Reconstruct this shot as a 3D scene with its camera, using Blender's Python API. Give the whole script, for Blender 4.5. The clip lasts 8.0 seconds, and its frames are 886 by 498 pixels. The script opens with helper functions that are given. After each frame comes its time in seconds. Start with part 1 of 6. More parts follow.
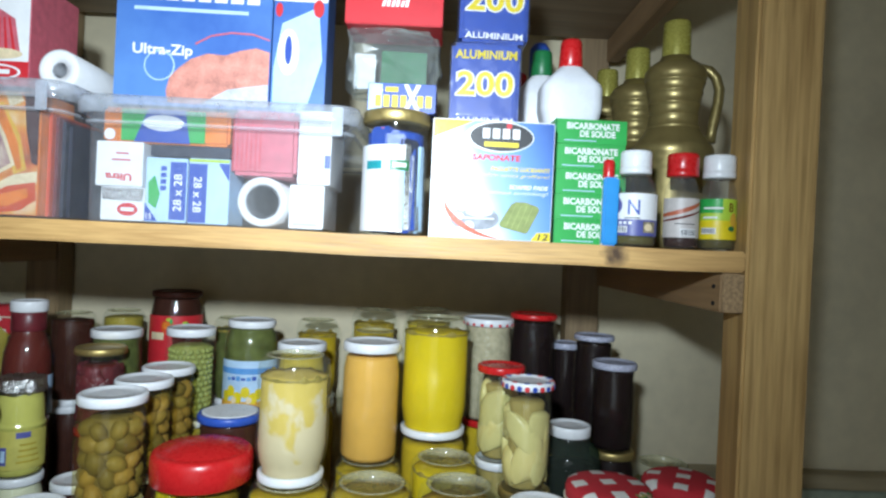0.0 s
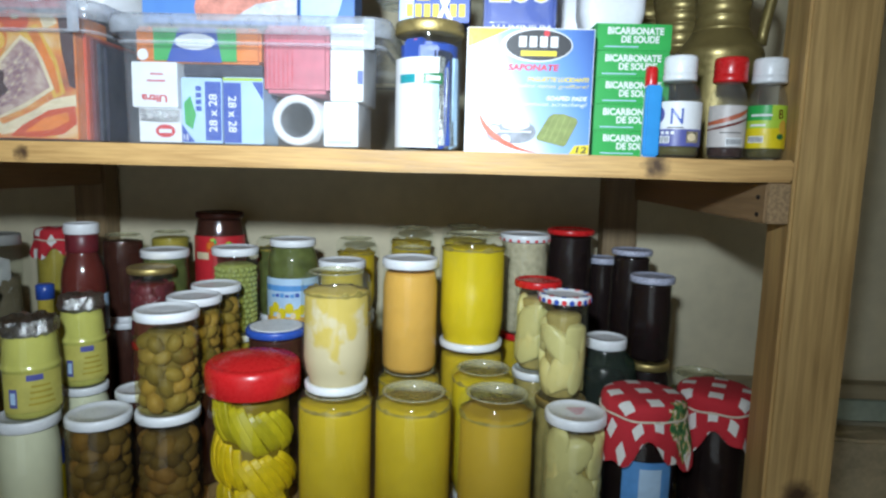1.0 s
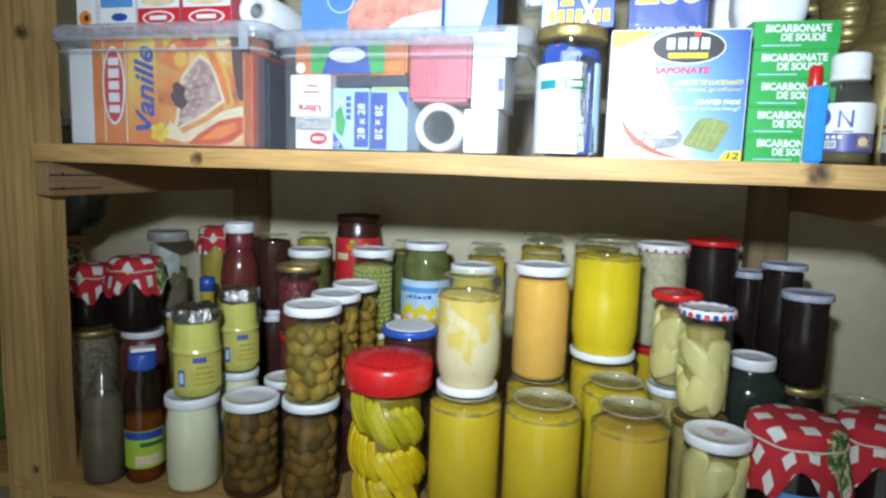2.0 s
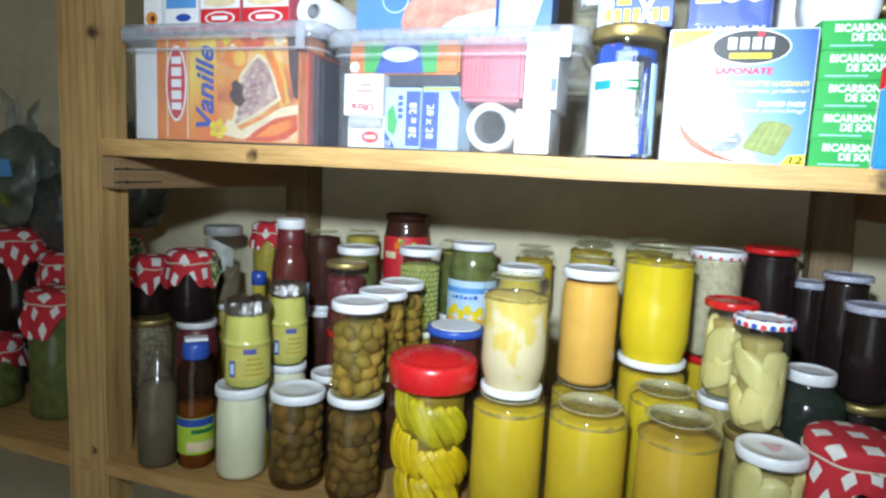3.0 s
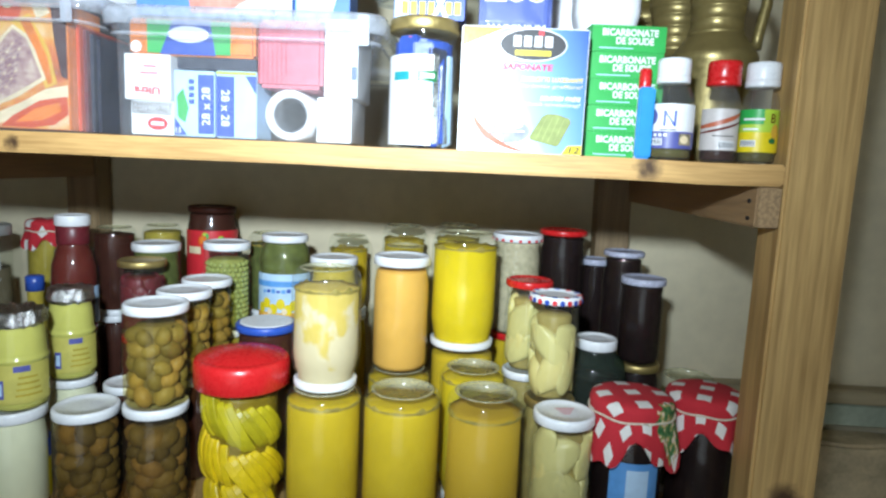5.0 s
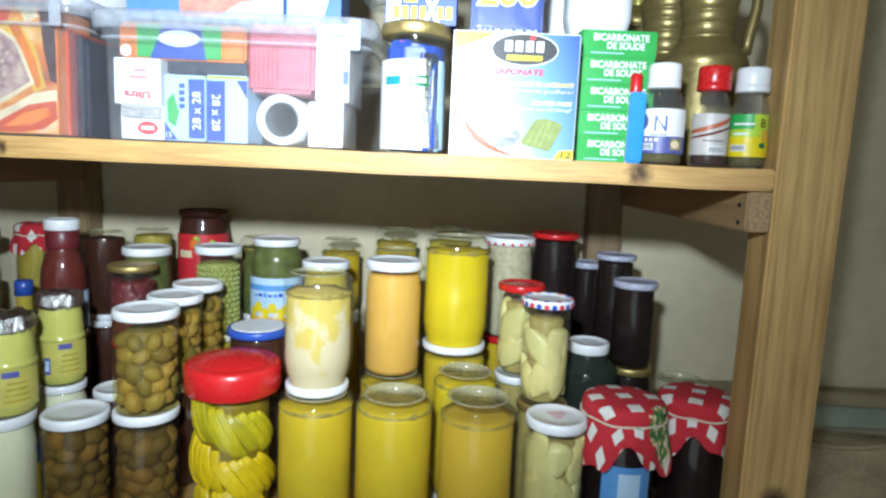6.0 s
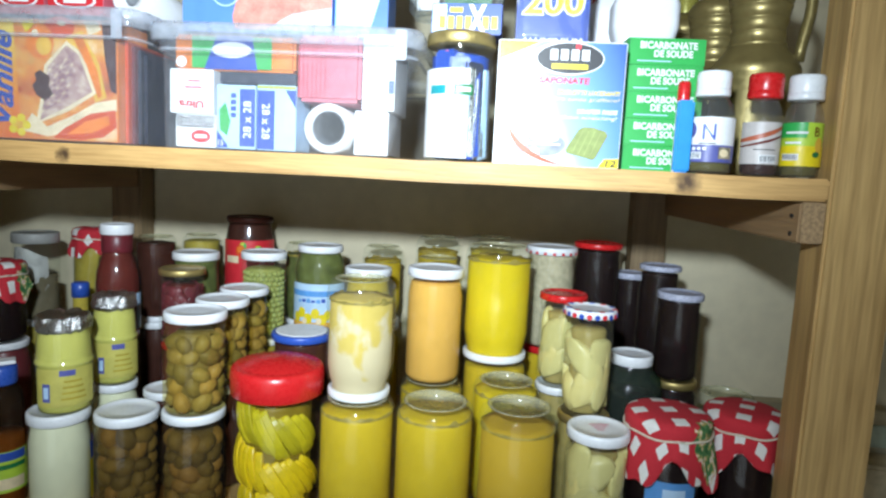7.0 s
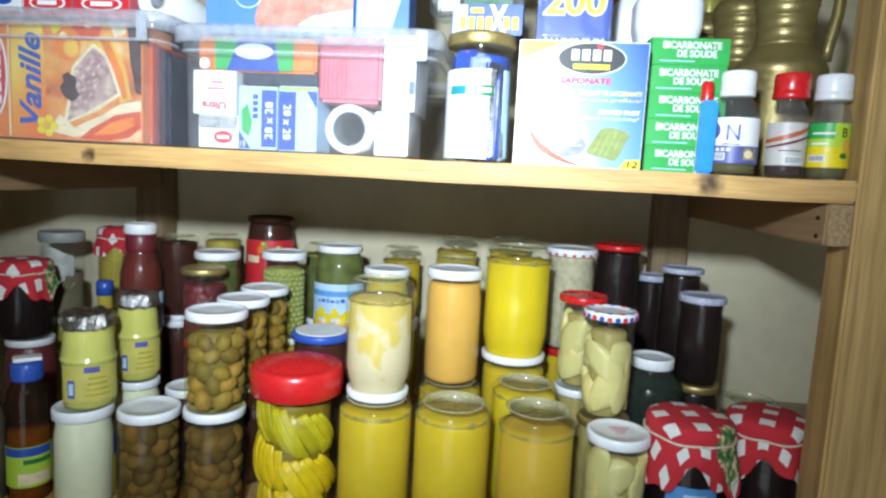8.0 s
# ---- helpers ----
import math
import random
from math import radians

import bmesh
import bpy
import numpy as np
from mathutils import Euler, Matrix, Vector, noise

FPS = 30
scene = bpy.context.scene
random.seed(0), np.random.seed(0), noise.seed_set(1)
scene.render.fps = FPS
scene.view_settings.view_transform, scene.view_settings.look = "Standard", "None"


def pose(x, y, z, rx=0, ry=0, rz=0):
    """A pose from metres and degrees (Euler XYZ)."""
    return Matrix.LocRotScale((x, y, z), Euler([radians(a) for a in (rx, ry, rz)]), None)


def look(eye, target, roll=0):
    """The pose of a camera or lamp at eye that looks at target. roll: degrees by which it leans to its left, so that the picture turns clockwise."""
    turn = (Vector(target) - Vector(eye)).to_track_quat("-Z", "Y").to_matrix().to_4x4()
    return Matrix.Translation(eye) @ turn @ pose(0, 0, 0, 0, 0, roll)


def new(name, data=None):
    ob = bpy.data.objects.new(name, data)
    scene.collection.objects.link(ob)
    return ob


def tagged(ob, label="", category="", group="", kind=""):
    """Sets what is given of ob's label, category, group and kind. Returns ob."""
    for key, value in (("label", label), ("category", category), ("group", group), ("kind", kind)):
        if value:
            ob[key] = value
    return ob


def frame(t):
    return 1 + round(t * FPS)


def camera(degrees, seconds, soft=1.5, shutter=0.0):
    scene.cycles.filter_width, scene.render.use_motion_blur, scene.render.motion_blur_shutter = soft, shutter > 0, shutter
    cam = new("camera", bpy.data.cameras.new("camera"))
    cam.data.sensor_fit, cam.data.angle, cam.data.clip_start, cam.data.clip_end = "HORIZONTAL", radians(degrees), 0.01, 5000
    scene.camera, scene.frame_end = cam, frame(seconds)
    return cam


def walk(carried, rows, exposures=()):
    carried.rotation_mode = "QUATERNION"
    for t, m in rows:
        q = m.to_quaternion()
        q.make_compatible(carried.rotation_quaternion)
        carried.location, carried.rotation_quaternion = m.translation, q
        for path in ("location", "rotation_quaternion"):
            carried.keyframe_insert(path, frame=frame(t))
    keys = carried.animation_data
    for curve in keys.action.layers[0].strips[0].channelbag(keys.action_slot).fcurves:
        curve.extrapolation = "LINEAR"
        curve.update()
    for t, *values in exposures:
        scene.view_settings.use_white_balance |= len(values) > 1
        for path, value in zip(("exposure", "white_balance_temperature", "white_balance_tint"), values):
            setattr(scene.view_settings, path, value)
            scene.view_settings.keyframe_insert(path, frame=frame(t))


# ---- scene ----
cam = camera(70.90, 8.0, soft=2.45)
PATH = [
    (0, (-0.0115, -0.6404, 1.2738), (0.0226, 1.3593, 1.2721), 2.68),
    (0.5, (-0.0057, -0.6369, 1.2712), (0.1195, 1.3510, 1.0910), 2.27),
    (1, (-0.0131, -0.6407, 1.2701), (-0.0812, 1.3407, 1.0062), 1.54),
    (1.5, (-0.0175, -0.6425, 1.2697), (-0.2446, 1.3257, 0.9959), 1.29),
    (2, (-0.0263, -0.6482, 1.2685), (-0.4822, 1.2826, 1.0153), 1.79),
    (2.2, (-0.0291, -0.6481, 1.2654), (-0.5426, 1.2699, 1.0261), 2.29),
    (3.3, (-0.0241, -0.6473, 1.2667), (-0.6289, 1.2416, 1.0096), 2.71),
    (3.5, (-0.0211, -0.6457, 1.2663), (-0.5860, 1.2549, 1.0045), 2.67),
    (4, (-0.0160, -0.6429, 1.2677), (-0.3875, 1.3040, 0.9999), 2.42),
    (4.5, (-0.0111, -0.6415, 1.2672), (-0.2173, 1.3301, 1.0025), 2.40),
    (5, (-0.0087, -0.6402, 1.2692), (-0.0617, 1.3413, 1.0028), 2.61),
    (5.2, (-0.0070, -0.6409, 1.2692), (-0.0361, 1.3412, 1.0035), 2.75),
    (6.3, (-0.0085, -0.6388, 1.2732), (-0.0457, 1.3448, 1.0204), 2.42),
    (6.5, (-0.0112, -0.6416, 1.2708), (-0.0746, 1.3429, 1.0310), 2.46),
    (7, (-0.0118, -0.6421, 1.2708), (-0.1678, 1.3378, 1.0342), 2.85),
    (7.5, (-0.0126, -0.6425, 1.2703), (-0.2131, 1.3335, 1.0349), 3.07),
    (8, (-0.0126, -0.6414, 1.2704), (-0.2284, 1.3329, 1.0343), 2.97),
]
EXPO = [(0.0, -1.14), (0.5, -1.14), (1.0, -1.22), (1.5, -1.16), (2.0, -1.03), (2.5, -0.87), (3.5, -0.64), (4.5, -0.66), (6.5, -0.72), (8.0, -0.75)]
walk(cam, [(t, look(eye, target, roll)) for t, eye, target, roll in PATH], EXPO)

# ---- light: a torch held just over the camera, with its bright beam and its wide spill, and an added dim fill through an unseen opening behind ----
for name, energy, cone in (("torch_beam", 74.0, 80), ("torch_spill", 27.0, 150)):
    torch = new(name, bpy.data.lights.new(name, "SPOT"))
    torch.matrix_world = look((-0.08, -0.70, 1.418), (-0.160, 0.0, 1.350))
    torch.data.energy, torch.data.color = energy, (0.85, 1.0, 1.13)
    torch.data.spot_size, torch.data.spot_blend, torch.data.shadow_soft_size = radians(cone), 1.0, 0.02

# Even world light, added as fill to lift the dark parts.
world = bpy.data.worlds.new("fill_world")
scene.world = world
world.use_nodes = True
world.node_tree.nodes["Background"].inputs[0].default_value = (0.87, 0.96, 1.0, 1)
world.node_tree.nodes["Background"].inputs[1].default_value = 1.7


# ---- materials ----
def nodes_of(name):
    m = bpy.data.materials.new(name)
    m.use_nodes = True
    t = m.node_tree
    return m, t, t.nodes, t.links, t.nodes["Principled BSDF"]


def noise_of(t, coord, scale, detail=4.0, stretch=(1, 1, 1)):
    mp = t.nodes.new("ShaderNodeMapping")
    mp.inputs["Scale"].default_value = stretch
    t.links.new(coord, mp.inputs[0])
    n = t.nodes.new("ShaderNodeTexNoise")
    n.inputs["Scale"].default_value, n.inputs["Detail"].default_value = scale, detail
    t.links.new(mp.outputs[0], n.inputs[0])
    return n.outputs[0]


def ramp_of(t, fac, stops):
    r = t.nodes.new("ShaderNodeValToRGB")
    while len(r.color_ramp.elements) < len(stops):
        r.color_ramp.elements.new(0.5)
    for e, (p, c) in zip(r.color_ramp.elements, stops):
        e.position, e.color = p, (*c, 1)
    t.links.new(fac, r.inputs[0])
    return r.outputs[0]


def math_of(t, op, a, b=None):
    n = t.nodes.new("ShaderNodeMath")
    n.operation = op
    for i, v in enumerate((a, b)):
        if v is None:
            continue
        if isinstance(v, (int, float)):
            n.inputs[i].default_value = v
        else:
            t.links.new(v, n.inputs[i])
    return n.outputs[0]


def mix_of(t, fac, a, b, mode="MIX"):
    n = t.nodes.new("ShaderNodeMix")
    n.data_type, n.blend_type = "RGBA", mode
    for i, v in ((0, fac), (6, a), (7, b)):
        if isinstance(v, (int, float)):
            n.inputs[i].default_value = v
        elif isinstance(v, tuple):
            n.inputs[i].default_value = (*v, 1)
        else:
            t.links.new(v, n.inputs[i])
    return n.outputs[2]


def bump_of(t, height, strength, dist, bsdf):
    b = t.nodes.new("ShaderNodeBump")
    b.inputs["Strength"].default_value, b.inputs["Distance"].default_value = strength, dist
    t.links.new(height, b.inputs["Height"])
    t.links.new(b.outputs[0], bsdf.inputs["Normal"])


def scaled(c, f):
    return tuple(min(1.0, v * f) for v in c)


def surface(name, col, rough=0.5, metal=0.0, var=0.18, scale=60.0, bump=0.15, rand=0.0, spec=0.5, warm=0.0):
    """A plain substance: tone at two scales, fine relief, uneven gloss; rand: tone from piece to piece."""
    m, t, n, l, p = nodes_of(name)
    co = n.new("ShaderNodeTexCoord").outputs["Object"]
    fine, broad = noise_of(t, co, scale * 6, 5), noise_of(t, co, scale, 3)
    c = ramp_of(t, broad, [(0.3, scaled(col, 1 - var)), (0.7, scaled(col, 1 + var * 0.6))])
    c = mix_of(t, 0.25 * min(1, var * 4), c, ramp_of(t, fine, [(0.35, scaled(col, 0.6)), (0.65, scaled(col, 1.25))]))
    if rand:
        info = n.new("ShaderNodeObjectInfo").outputs["Random"]
        c = mix_of(t, 1.0, c, ramp_of(t, info, [(0.0, (1 - rand,) * 3), (0.45, (1 - rand * 0.3,) * 3), (0.7, (1.0, 1.0 - warm, 1.0 - warm * 0.4)), (1.0, (1.0, 1.0 - rand * 0.2, 1.0 - rand * 0.4))]), "MULTIPLY")
    l.new(c, p.inputs["Base Color"])
    l.new(ramp_of(t, fine, [(0.3, (max(rough - 0.08, 0.02),) * 3), (0.7, (min(rough + 0.1, 1),) * 3)]), p.inputs["Roughness"])
    p.inputs["Metallic"].default_value = metal
    p.inputs["Specular IOR Level"].default_value = spec
    if bump:
        bump_of(t, fine, bump, 0.001, p)
    return m


def wood(name, stretch, light, dark, knots=(), fine=1.0):
    """Planed softwood: long grain, pores, dirt, and dark knots at places of the board."""
    m, t, n, l, p = nodes_of(name)
    co = n.new("ShaderNodeTexCoord").outputs["Object"]
    grain = noise_of(t, co, 30 * fine, 6, stretch)
    pores = noise_of(t, co, 160 * fine, 4, stretch)
    broad = noise_of(t, co, 7, 3, tuple(0.4 + 0.6 * v for v in stretch))
    rings = n.new("ShaderNodeTexWave")
    rings.inputs["Scale"].default_value, rings.inputs["Distortion"].default_value, rings.inputs["Detail"].default_value = 14 * fine, 6, 3
    mp = n.new("ShaderNodeMapping")
    mp.inputs["Scale"].default_value = stretch
    mp.inputs["Rotation"].default_value = (0.1, 0.05, 0.5)
    l.new(co, mp.inputs[0])
    l.new(mp.outputs[0], rings.inputs[0])
    c = ramp_of(t, grain, [(0.3, dark), (0.55, light), (0.8, scaled(light, 1.12))])
    c = mix_of(t, 0.5, c, ramp_of(t, rings.outputs[0], [(0.15, scaled(dark, 0.85)), (0.5, light), (0.9, scaled(light, 1.1))]))
    c = mix_of(t, 0.4, c, ramp_of(t, pores, [(0.35, scaled(dark, 0.5)), (0.6, light)]))
    c = mix_of(t, 0.4, c, ramp_of(t, broad, [(0.3, scaled(dark, 0.75)), (0.65, light)]))
    for kx, ky, kz, kr in knots:
        d = n.new("ShaderNodeVectorMath")
        d.operation = "DISTANCE"
        warp = n.new("ShaderNodeVectorMath")
        warp.operation = "MULTIPLY_ADD"
        l.new(noise_of(t, co, 110, 4), warp.inputs[0])
        warp.inputs[1].default_value = (0.016, 0.006, 0.010)
        l.new(co, warp.inputs[2])
        l.new(warp.outputs[0], d.inputs[0])
        d.inputs[1].default_value = (kx + 0.008, ky + 0.003, kz + 0.005)
        c = mix_of(t, ramp_of(t, math_of(t, "DIVIDE", d.outputs["Value"], kr), [(0.25, (0.95,) * 3), (0.6, (0.6,) * 3), (1.0, (0, 0, 0))]), c, (0.045, 0.020, 0.010))
    l.new(c, p.inputs["Base Color"])
    l.new(ramp_of(t, pores, [(0.3, (0.45,) * 3), (0.7, (0.65,) * 3)]), p.inputs["Roughness"])
    bump_of(t, pores, 0.35, 0.0015, p)
    return m


def clear(name, tint, veil=0.0, veil_col=(0.8, 0.8, 0.8), rough=0.03, gloss=1.0):
    """Thin clear glass or plastic: it lets light through, mirrors at a slant, and carries a thin veil of dust."""
    m, t, n, l, p = nodes_of(name)
    n.remove(p)
    out = n["Material Output"]
    tr, gl, di = n.new("ShaderNodeBsdfTransparent"), n.new("ShaderNodeBsdfGlossy"), n.new("ShaderNodeBsdfDiffuse")
    tr.inputs[0].default_value = (*tint, 1)
    gl.inputs["Roughness"].default_value = rough
    di.inputs[0].default_value = (*veil_col, 1)
    co = n.new("ShaderNodeTexCoord").outputs["Object"]
    dust = ramp_of(t, noise_of(t, co, 90, 5), [(0.25, (veil * 0.75,) * 3), (0.75, (min(1, veil * 1.25),) * 3)])
    a, b = n.new("ShaderNodeMixShader"), n.new("ShaderNodeMixShader")
    l.new(dust, a.inputs[0])
    l.new(tr.outputs[0], a.inputs[1])
    l.new(di.outputs[0], a.inputs[2])
    fr = n.new("ShaderNodeLayerWeight")
    fr.inputs["Blend"].default_value = 0.5
    edge = math_of(t, "POWER", fr.outputs["Facing"], 5.0)
    l.new(math_of(t, "ADD", math_of(t, "MULTIPLY", edge, 0.20 * gloss), 0.035 * gloss), b.inputs[0])
    l.new(a.outputs[0], b.inputs[1])
    l.new(gl.outputs[0], b.inputs[2])
    l.new(b.outputs[0], out.inputs[0])
    return m


def layered(name, top, low, z0, z1, pores=0.2):
    """Pulp that has settled: a yellow layer over a paler one, torn into flakes between."""
    m, t, n, l, p = nodes_of(name)
    co = n.new("ShaderNodeTexCoord").outputs["Object"]
    sep = n.new("ShaderNodeSeparateXYZ")
    l.new(co, sep.inputs[0])
    flake = noise_of(t, co, 40, 5, (1, 1, 0.75))
    high = math_of(t, "DIVIDE", math_of(t, "SUBTRACT", sep.outputs[2], z0), z1 - z0)
    fac = math_of(t, "ADD", high, math_of(t, "MULTIPLY", math_of(t, "SUBTRACT", flake, 0.5), 3.2))
    c = mix_of(t, ramp_of(t, fac, [(0.36, (0, 0, 0)), (0.62, (1, 1, 1))]), low, top)
    c = mix_of(t, pores, c, ramp_of(t, noise_of(t, co, 150, 4), [(0.35, scaled(low, 0.7)), (0.65, scaled(low, 1.1))]))
    l.new(c, p.inputs["Base Color"])
    p.inputs["Roughness"].default_value = 0.6
    p.inputs["Specular IOR Level"].default_value = 0.08
    return m


def graded(name, stops, ax, az, grain=0.05):
    """Ink, in places with glare painted in, that runs from one colour to the next across a printed face."""
    m, t, n, l, p = nodes_of(name)
    co = n.new("ShaderNodeTexCoord").outputs["Object"]
    sep = n.new("ShaderNodeSeparateXYZ")
    l.new(co, sep.inputs[0])
    f = math_of(t, "ADD", math_of(t, "MULTIPLY", sep.outputs[0], ax), math_of(t, "MULTIPLY", sep.outputs[2], az))
    f = math_of(t, "ADD", f, math_of(t, "MULTIPLY", noise_of(t, co, 40, 3), grain))
    l.new(ramp_of(t, f, stops), p.inputs["Base Color"])
    p.inputs["Roughness"].default_value = 0.4
    return m


def swirl(name, stops, scale, stretch):
    """A printed food picture: soft patches of several inks."""
    m, t, n, l, p = nodes_of(name)
    co = n.new("ShaderNodeTexCoord").outputs["Object"]
    c = mix_of(t, 0.3, ramp_of(t, noise_of(t, co, scale, 3, stretch), stops), ramp_of(t, noise_of(t, co, scale * 3, 3, stretch), stops))
    l.new(c, p.inputs["Base Color"])
    p.inputs["Roughness"].default_value = 0.4
    return m


def gingham(name):
    """Red cloth with white squares in rows, and a printed sprig of leaves and fruit."""
    m, t, n, l, p = nodes_of(name)
    uv = n.new("ShaderNodeUVMap").outputs[0]
    sep = n.new("ShaderNodeSeparateXYZ")
    l.new(uv, sep.inputs[0])
    masks = []
    for i in (0, 1):
        f = math_of(t, "FRACT", math_of(t, "ADD", math_of(t, "DIVIDE", sep.outputs[i], 0.034), 20.27))
        masks.append(math_of(t, "LESS_THAN", f, 0.46))
    both = math_of(t, "MULTIPLY", masks[0], masks[1])
    weave = noise_of(t, uv, 900, 2)
    red = ramp_of(t, weave, [(0.3, (0.38, 0.012, 0.02)), (0.7, (0.62, 0.03, 0.045))])
    c = mix_of(t, both, red, ramp_of(t, weave, [(0.3, (0.62, 0.6, 0.56)), (0.7, (0.82, 0.8, 0.76))]))
    d = n.new("ShaderNodeVectorMath")
    d.operation = "DISTANCE"
    l.new(uv, d.inputs[0])
    d.inputs[1].default_value = (0.044, -0.054, 0)
    wob = math_of(t, "ADD", d.outputs["Value"], math_of(t, "MULTIPLY", noise_of(t, uv, 130, 3), 0.024))
    sprig = math_of(t, "LESS_THAN", wob, 0.042)
    leaf = ramp_of(t, noise_of(t, uv, 110, 2), [(0.38, (0.03, 0.12, 0.035)), (0.5, (0.1, 0.24, 0.08)), (0.56, (0.6, 0.4, 0.12)), (0.64, (0.75, 0.7, 0.6)), (0.72, (0.4, 0.03, 0.03))])
    l.new(mix_of(t, sprig, c, leaf), p.inputs["Base Color"])
    p.inputs["Roughness"].default_value = 0.9
    bump_of(t, weave, 0.4, 0.0006, p)
    return m


PINE, PINE_D = (0.62, 0.38, 0.14), (0.40, 0.21, 0.065)
M = {}
M["pine_x"] = wood("pine_board", (0.06, 1, 1), PINE, PINE_D, [(0.178, 0.0, 1.276, 0.016), (-0.478, 0.0, 1.272, 0.010)], 2.6)
M["pine_z"] = wood("pine_post", (1, 1, 0.05), (0.60, 0.39, 0.15), (0.28, 0.15, 0.047), [(0.352, 0.0, 0.93, 0.022), (-0.735, 0.0, 0.85, 0.008), (-0.722, 0.0, 1.42, 0.012)], 1.7)
# Copy of the post pine, darkened to paint in the shade at the back.
M["pine_z_shaded"] = wood("shaded_post", (1, 1, 0.05), (0.33, 0.235, 0.125), (0.19, 0.12, 0.06))
M["pine_y"] = wood("rough_batten", (1, 0.07, 1), (0.38, 0.24, 0.12), (0.20, 0.115, 0.05))
# Much darker than pine_x, for the topmost board.
M["underboard"] = wood("dark_pine_board", (0.06, 1, 1), (0.30, 0.22, 0.13), (0.17, 0.11, 0.06))
M["rail"] = wood("weathered_rail", (0.06, 1, 1), (0.46, 0.39, 0.25), (0.30, 0.24, 0.14))
M["chip"] = surface("chipboard", (0.34, 0.22, 0.11), 0.85, var=0.5, scale=260, bump=0.6)
M["plaster"] = surface("cream_plaster", (0.68, 0.61, 0.43), 0.85, var=0.12, scale=6, bump=0.35)
M["floor"] = surface("cement_floor", (0.25, 0.23, 0.2), 0.8, var=0.3, scale=5, bump=0.4)
M["glass"] = clear("jar_glass", (0.97, 0.985, 0.97), 0.017, (0.7, 0.69, 0.62), 0.05, 1.0)
M["clean_glass"] = clear("clean_jar_glass", (0.97, 0.985, 0.97), 0.004, (0.6, 0.6, 0.58), 0.05, 1.2)
M["brine_glass"] = clear("brine_tinted_glass", (0.91, 0.87, 0.64), 0.018, (0.5, 0.47, 0.36), 0.05, 1.0)
# Browner, darker tint than brine_glass, for the two lower olive jars.
M["darker_glass"] = clear("darker_brine_glass", (0.66, 0.58, 0.42), 0.022, (0.5, 0.47, 0.40), 0.05, 1.0)
M["base_glass"] = clear("thick_base_glass", (0.93, 0.95, 0.88), 0.34, (0.66, 0.62, 0.42), 0.14, 1.0)
M["dusty_glass"] = clear("dusty_glass", (0.95, 0.97, 0.94), 0.045, (0.62, 0.63, 0.55), 0.08, 1.0)
M["green_glass"] = clear("green_glass", (0.35, 0.55, 0.42), 0.05, (0.4, 0.5, 0.42), 0.04, 1.0)
M["amber"] = clear("amber_plastic", (0.44, 0.29, 0.12), 0.03, (0.4, 0.3, 0.2), 0.05, 1.0)
M["vial"] = clear("vial_plastic", (0.97, 0.97, 0.97), 0.035, (0.75, 0.78, 0.8), 0.06, 1.8)
M["tub"] = clear("clear_plastic", (0.95, 0.96, 0.97), 0.095, (0.75, 0.78, 0.82), 0.12, 1.2)
M["tub_rim"] = clear("milky_plastic", (0.88, 0.9, 0.93), 0.36, (0.62, 0.66, 0.72), 0.25, 1.0)
M["pouch"] = clear("crumpled_film", (0.93, 0.95, 0.95), 0.12, (0.6, 0.65, 0.64), 0.1, 1.8)
M["pack_film"] = clear("shiny_pack_film", (0.97, 0.97, 0.97), 0.02, (0.7, 0.72, 0.75), 0.12, 2.2)
M["pet"] = clear("cloudy_plastic", (0.80, 0.78, 0.72), 0.13, (0.36, 0.33, 0.28), 0.15, 1.0)
M["lid_white"] = surface("white_lacquer", (0.78, 0.80, 0.82), 0.32, var=0.06, scale=50, bump=0.04)
M["lid_red"] = surface("red_lacquer", (0.58, 0.016, 0.018), 0.28, var=0.1, scale=30, bump=0.03)
M["lid_gold"] = surface("brassy_tin", (0.55, 0.42, 0.16), 0.42, 0.8, var=0.1, scale=40, bump=0.05)
M["lid_blue"] = surface("blue_lacquer", (0.03, 0.09, 0.42), 0.3, var=0.1, bump=0.03)
M["lid_grey"] = surface("grey_plastic", (0.33, 0.33, 0.31), 0.45, var=0.15)
M["lid_speckle"] = surface("speckled_lacquer", (0.46, 0.48, 0.60), 0.4, var=0.6, scale=420, bump=0.04)
M["amber_liquid"] = surface("amber_liquid", (0.74, 0.40, 0.06), 0.35, var=0.3, scale=60, spec=0.1)
M["beans"] = surface("pale_beans", (0.52, 0.46, 0.31), 0.6, var=0.3, scale=110, bump=0.3, spec=0.1)
M["foil"] = surface("foil", (0.55, 0.55, 0.54), 0.28, 1.0, var=0.3, scale=120, bump=0.9)
M["cloth"] = gingham("gingham_cloth")
M["string"] = surface("cotton_string", (0.72, 0.66, 0.52), 0.9, var=0.2, scale=300, bump=0.5)
M["olive"] = surface("green_olive", (0.36, 0.270, 0.075), 0.5, var=0.30, scale=70, bump=0.05, rand=0.55, warm=0.16, spec=0.25)
M["brine"] = surface("olive_brine", (0.20, 0.155, 0.055), 0.4, var=0.3, scale=60, bump=0.0, spec=0.1)
M["pea"] = surface("pickled_pea", (0.33, 0.36, 0.10), 0.55, var=0.2, scale=150, bump=0.0, spec=0.2)
M["pea_brine"] = surface("pea_brine", (0.32, 0.33, 0.085), 0.4, spec=0.1)
M["lemon"] = surface("yellow_puree", (0.68, 0.50, 0.008), 0.35, var=0.07, scale=25, bump=0.05, spec=0.1)
M["ochre"] = surface("ochre_puree", (0.56, 0.388, 0.014), 0.4, var=0.10, scale=22, bump=0.05, spec=0.1)
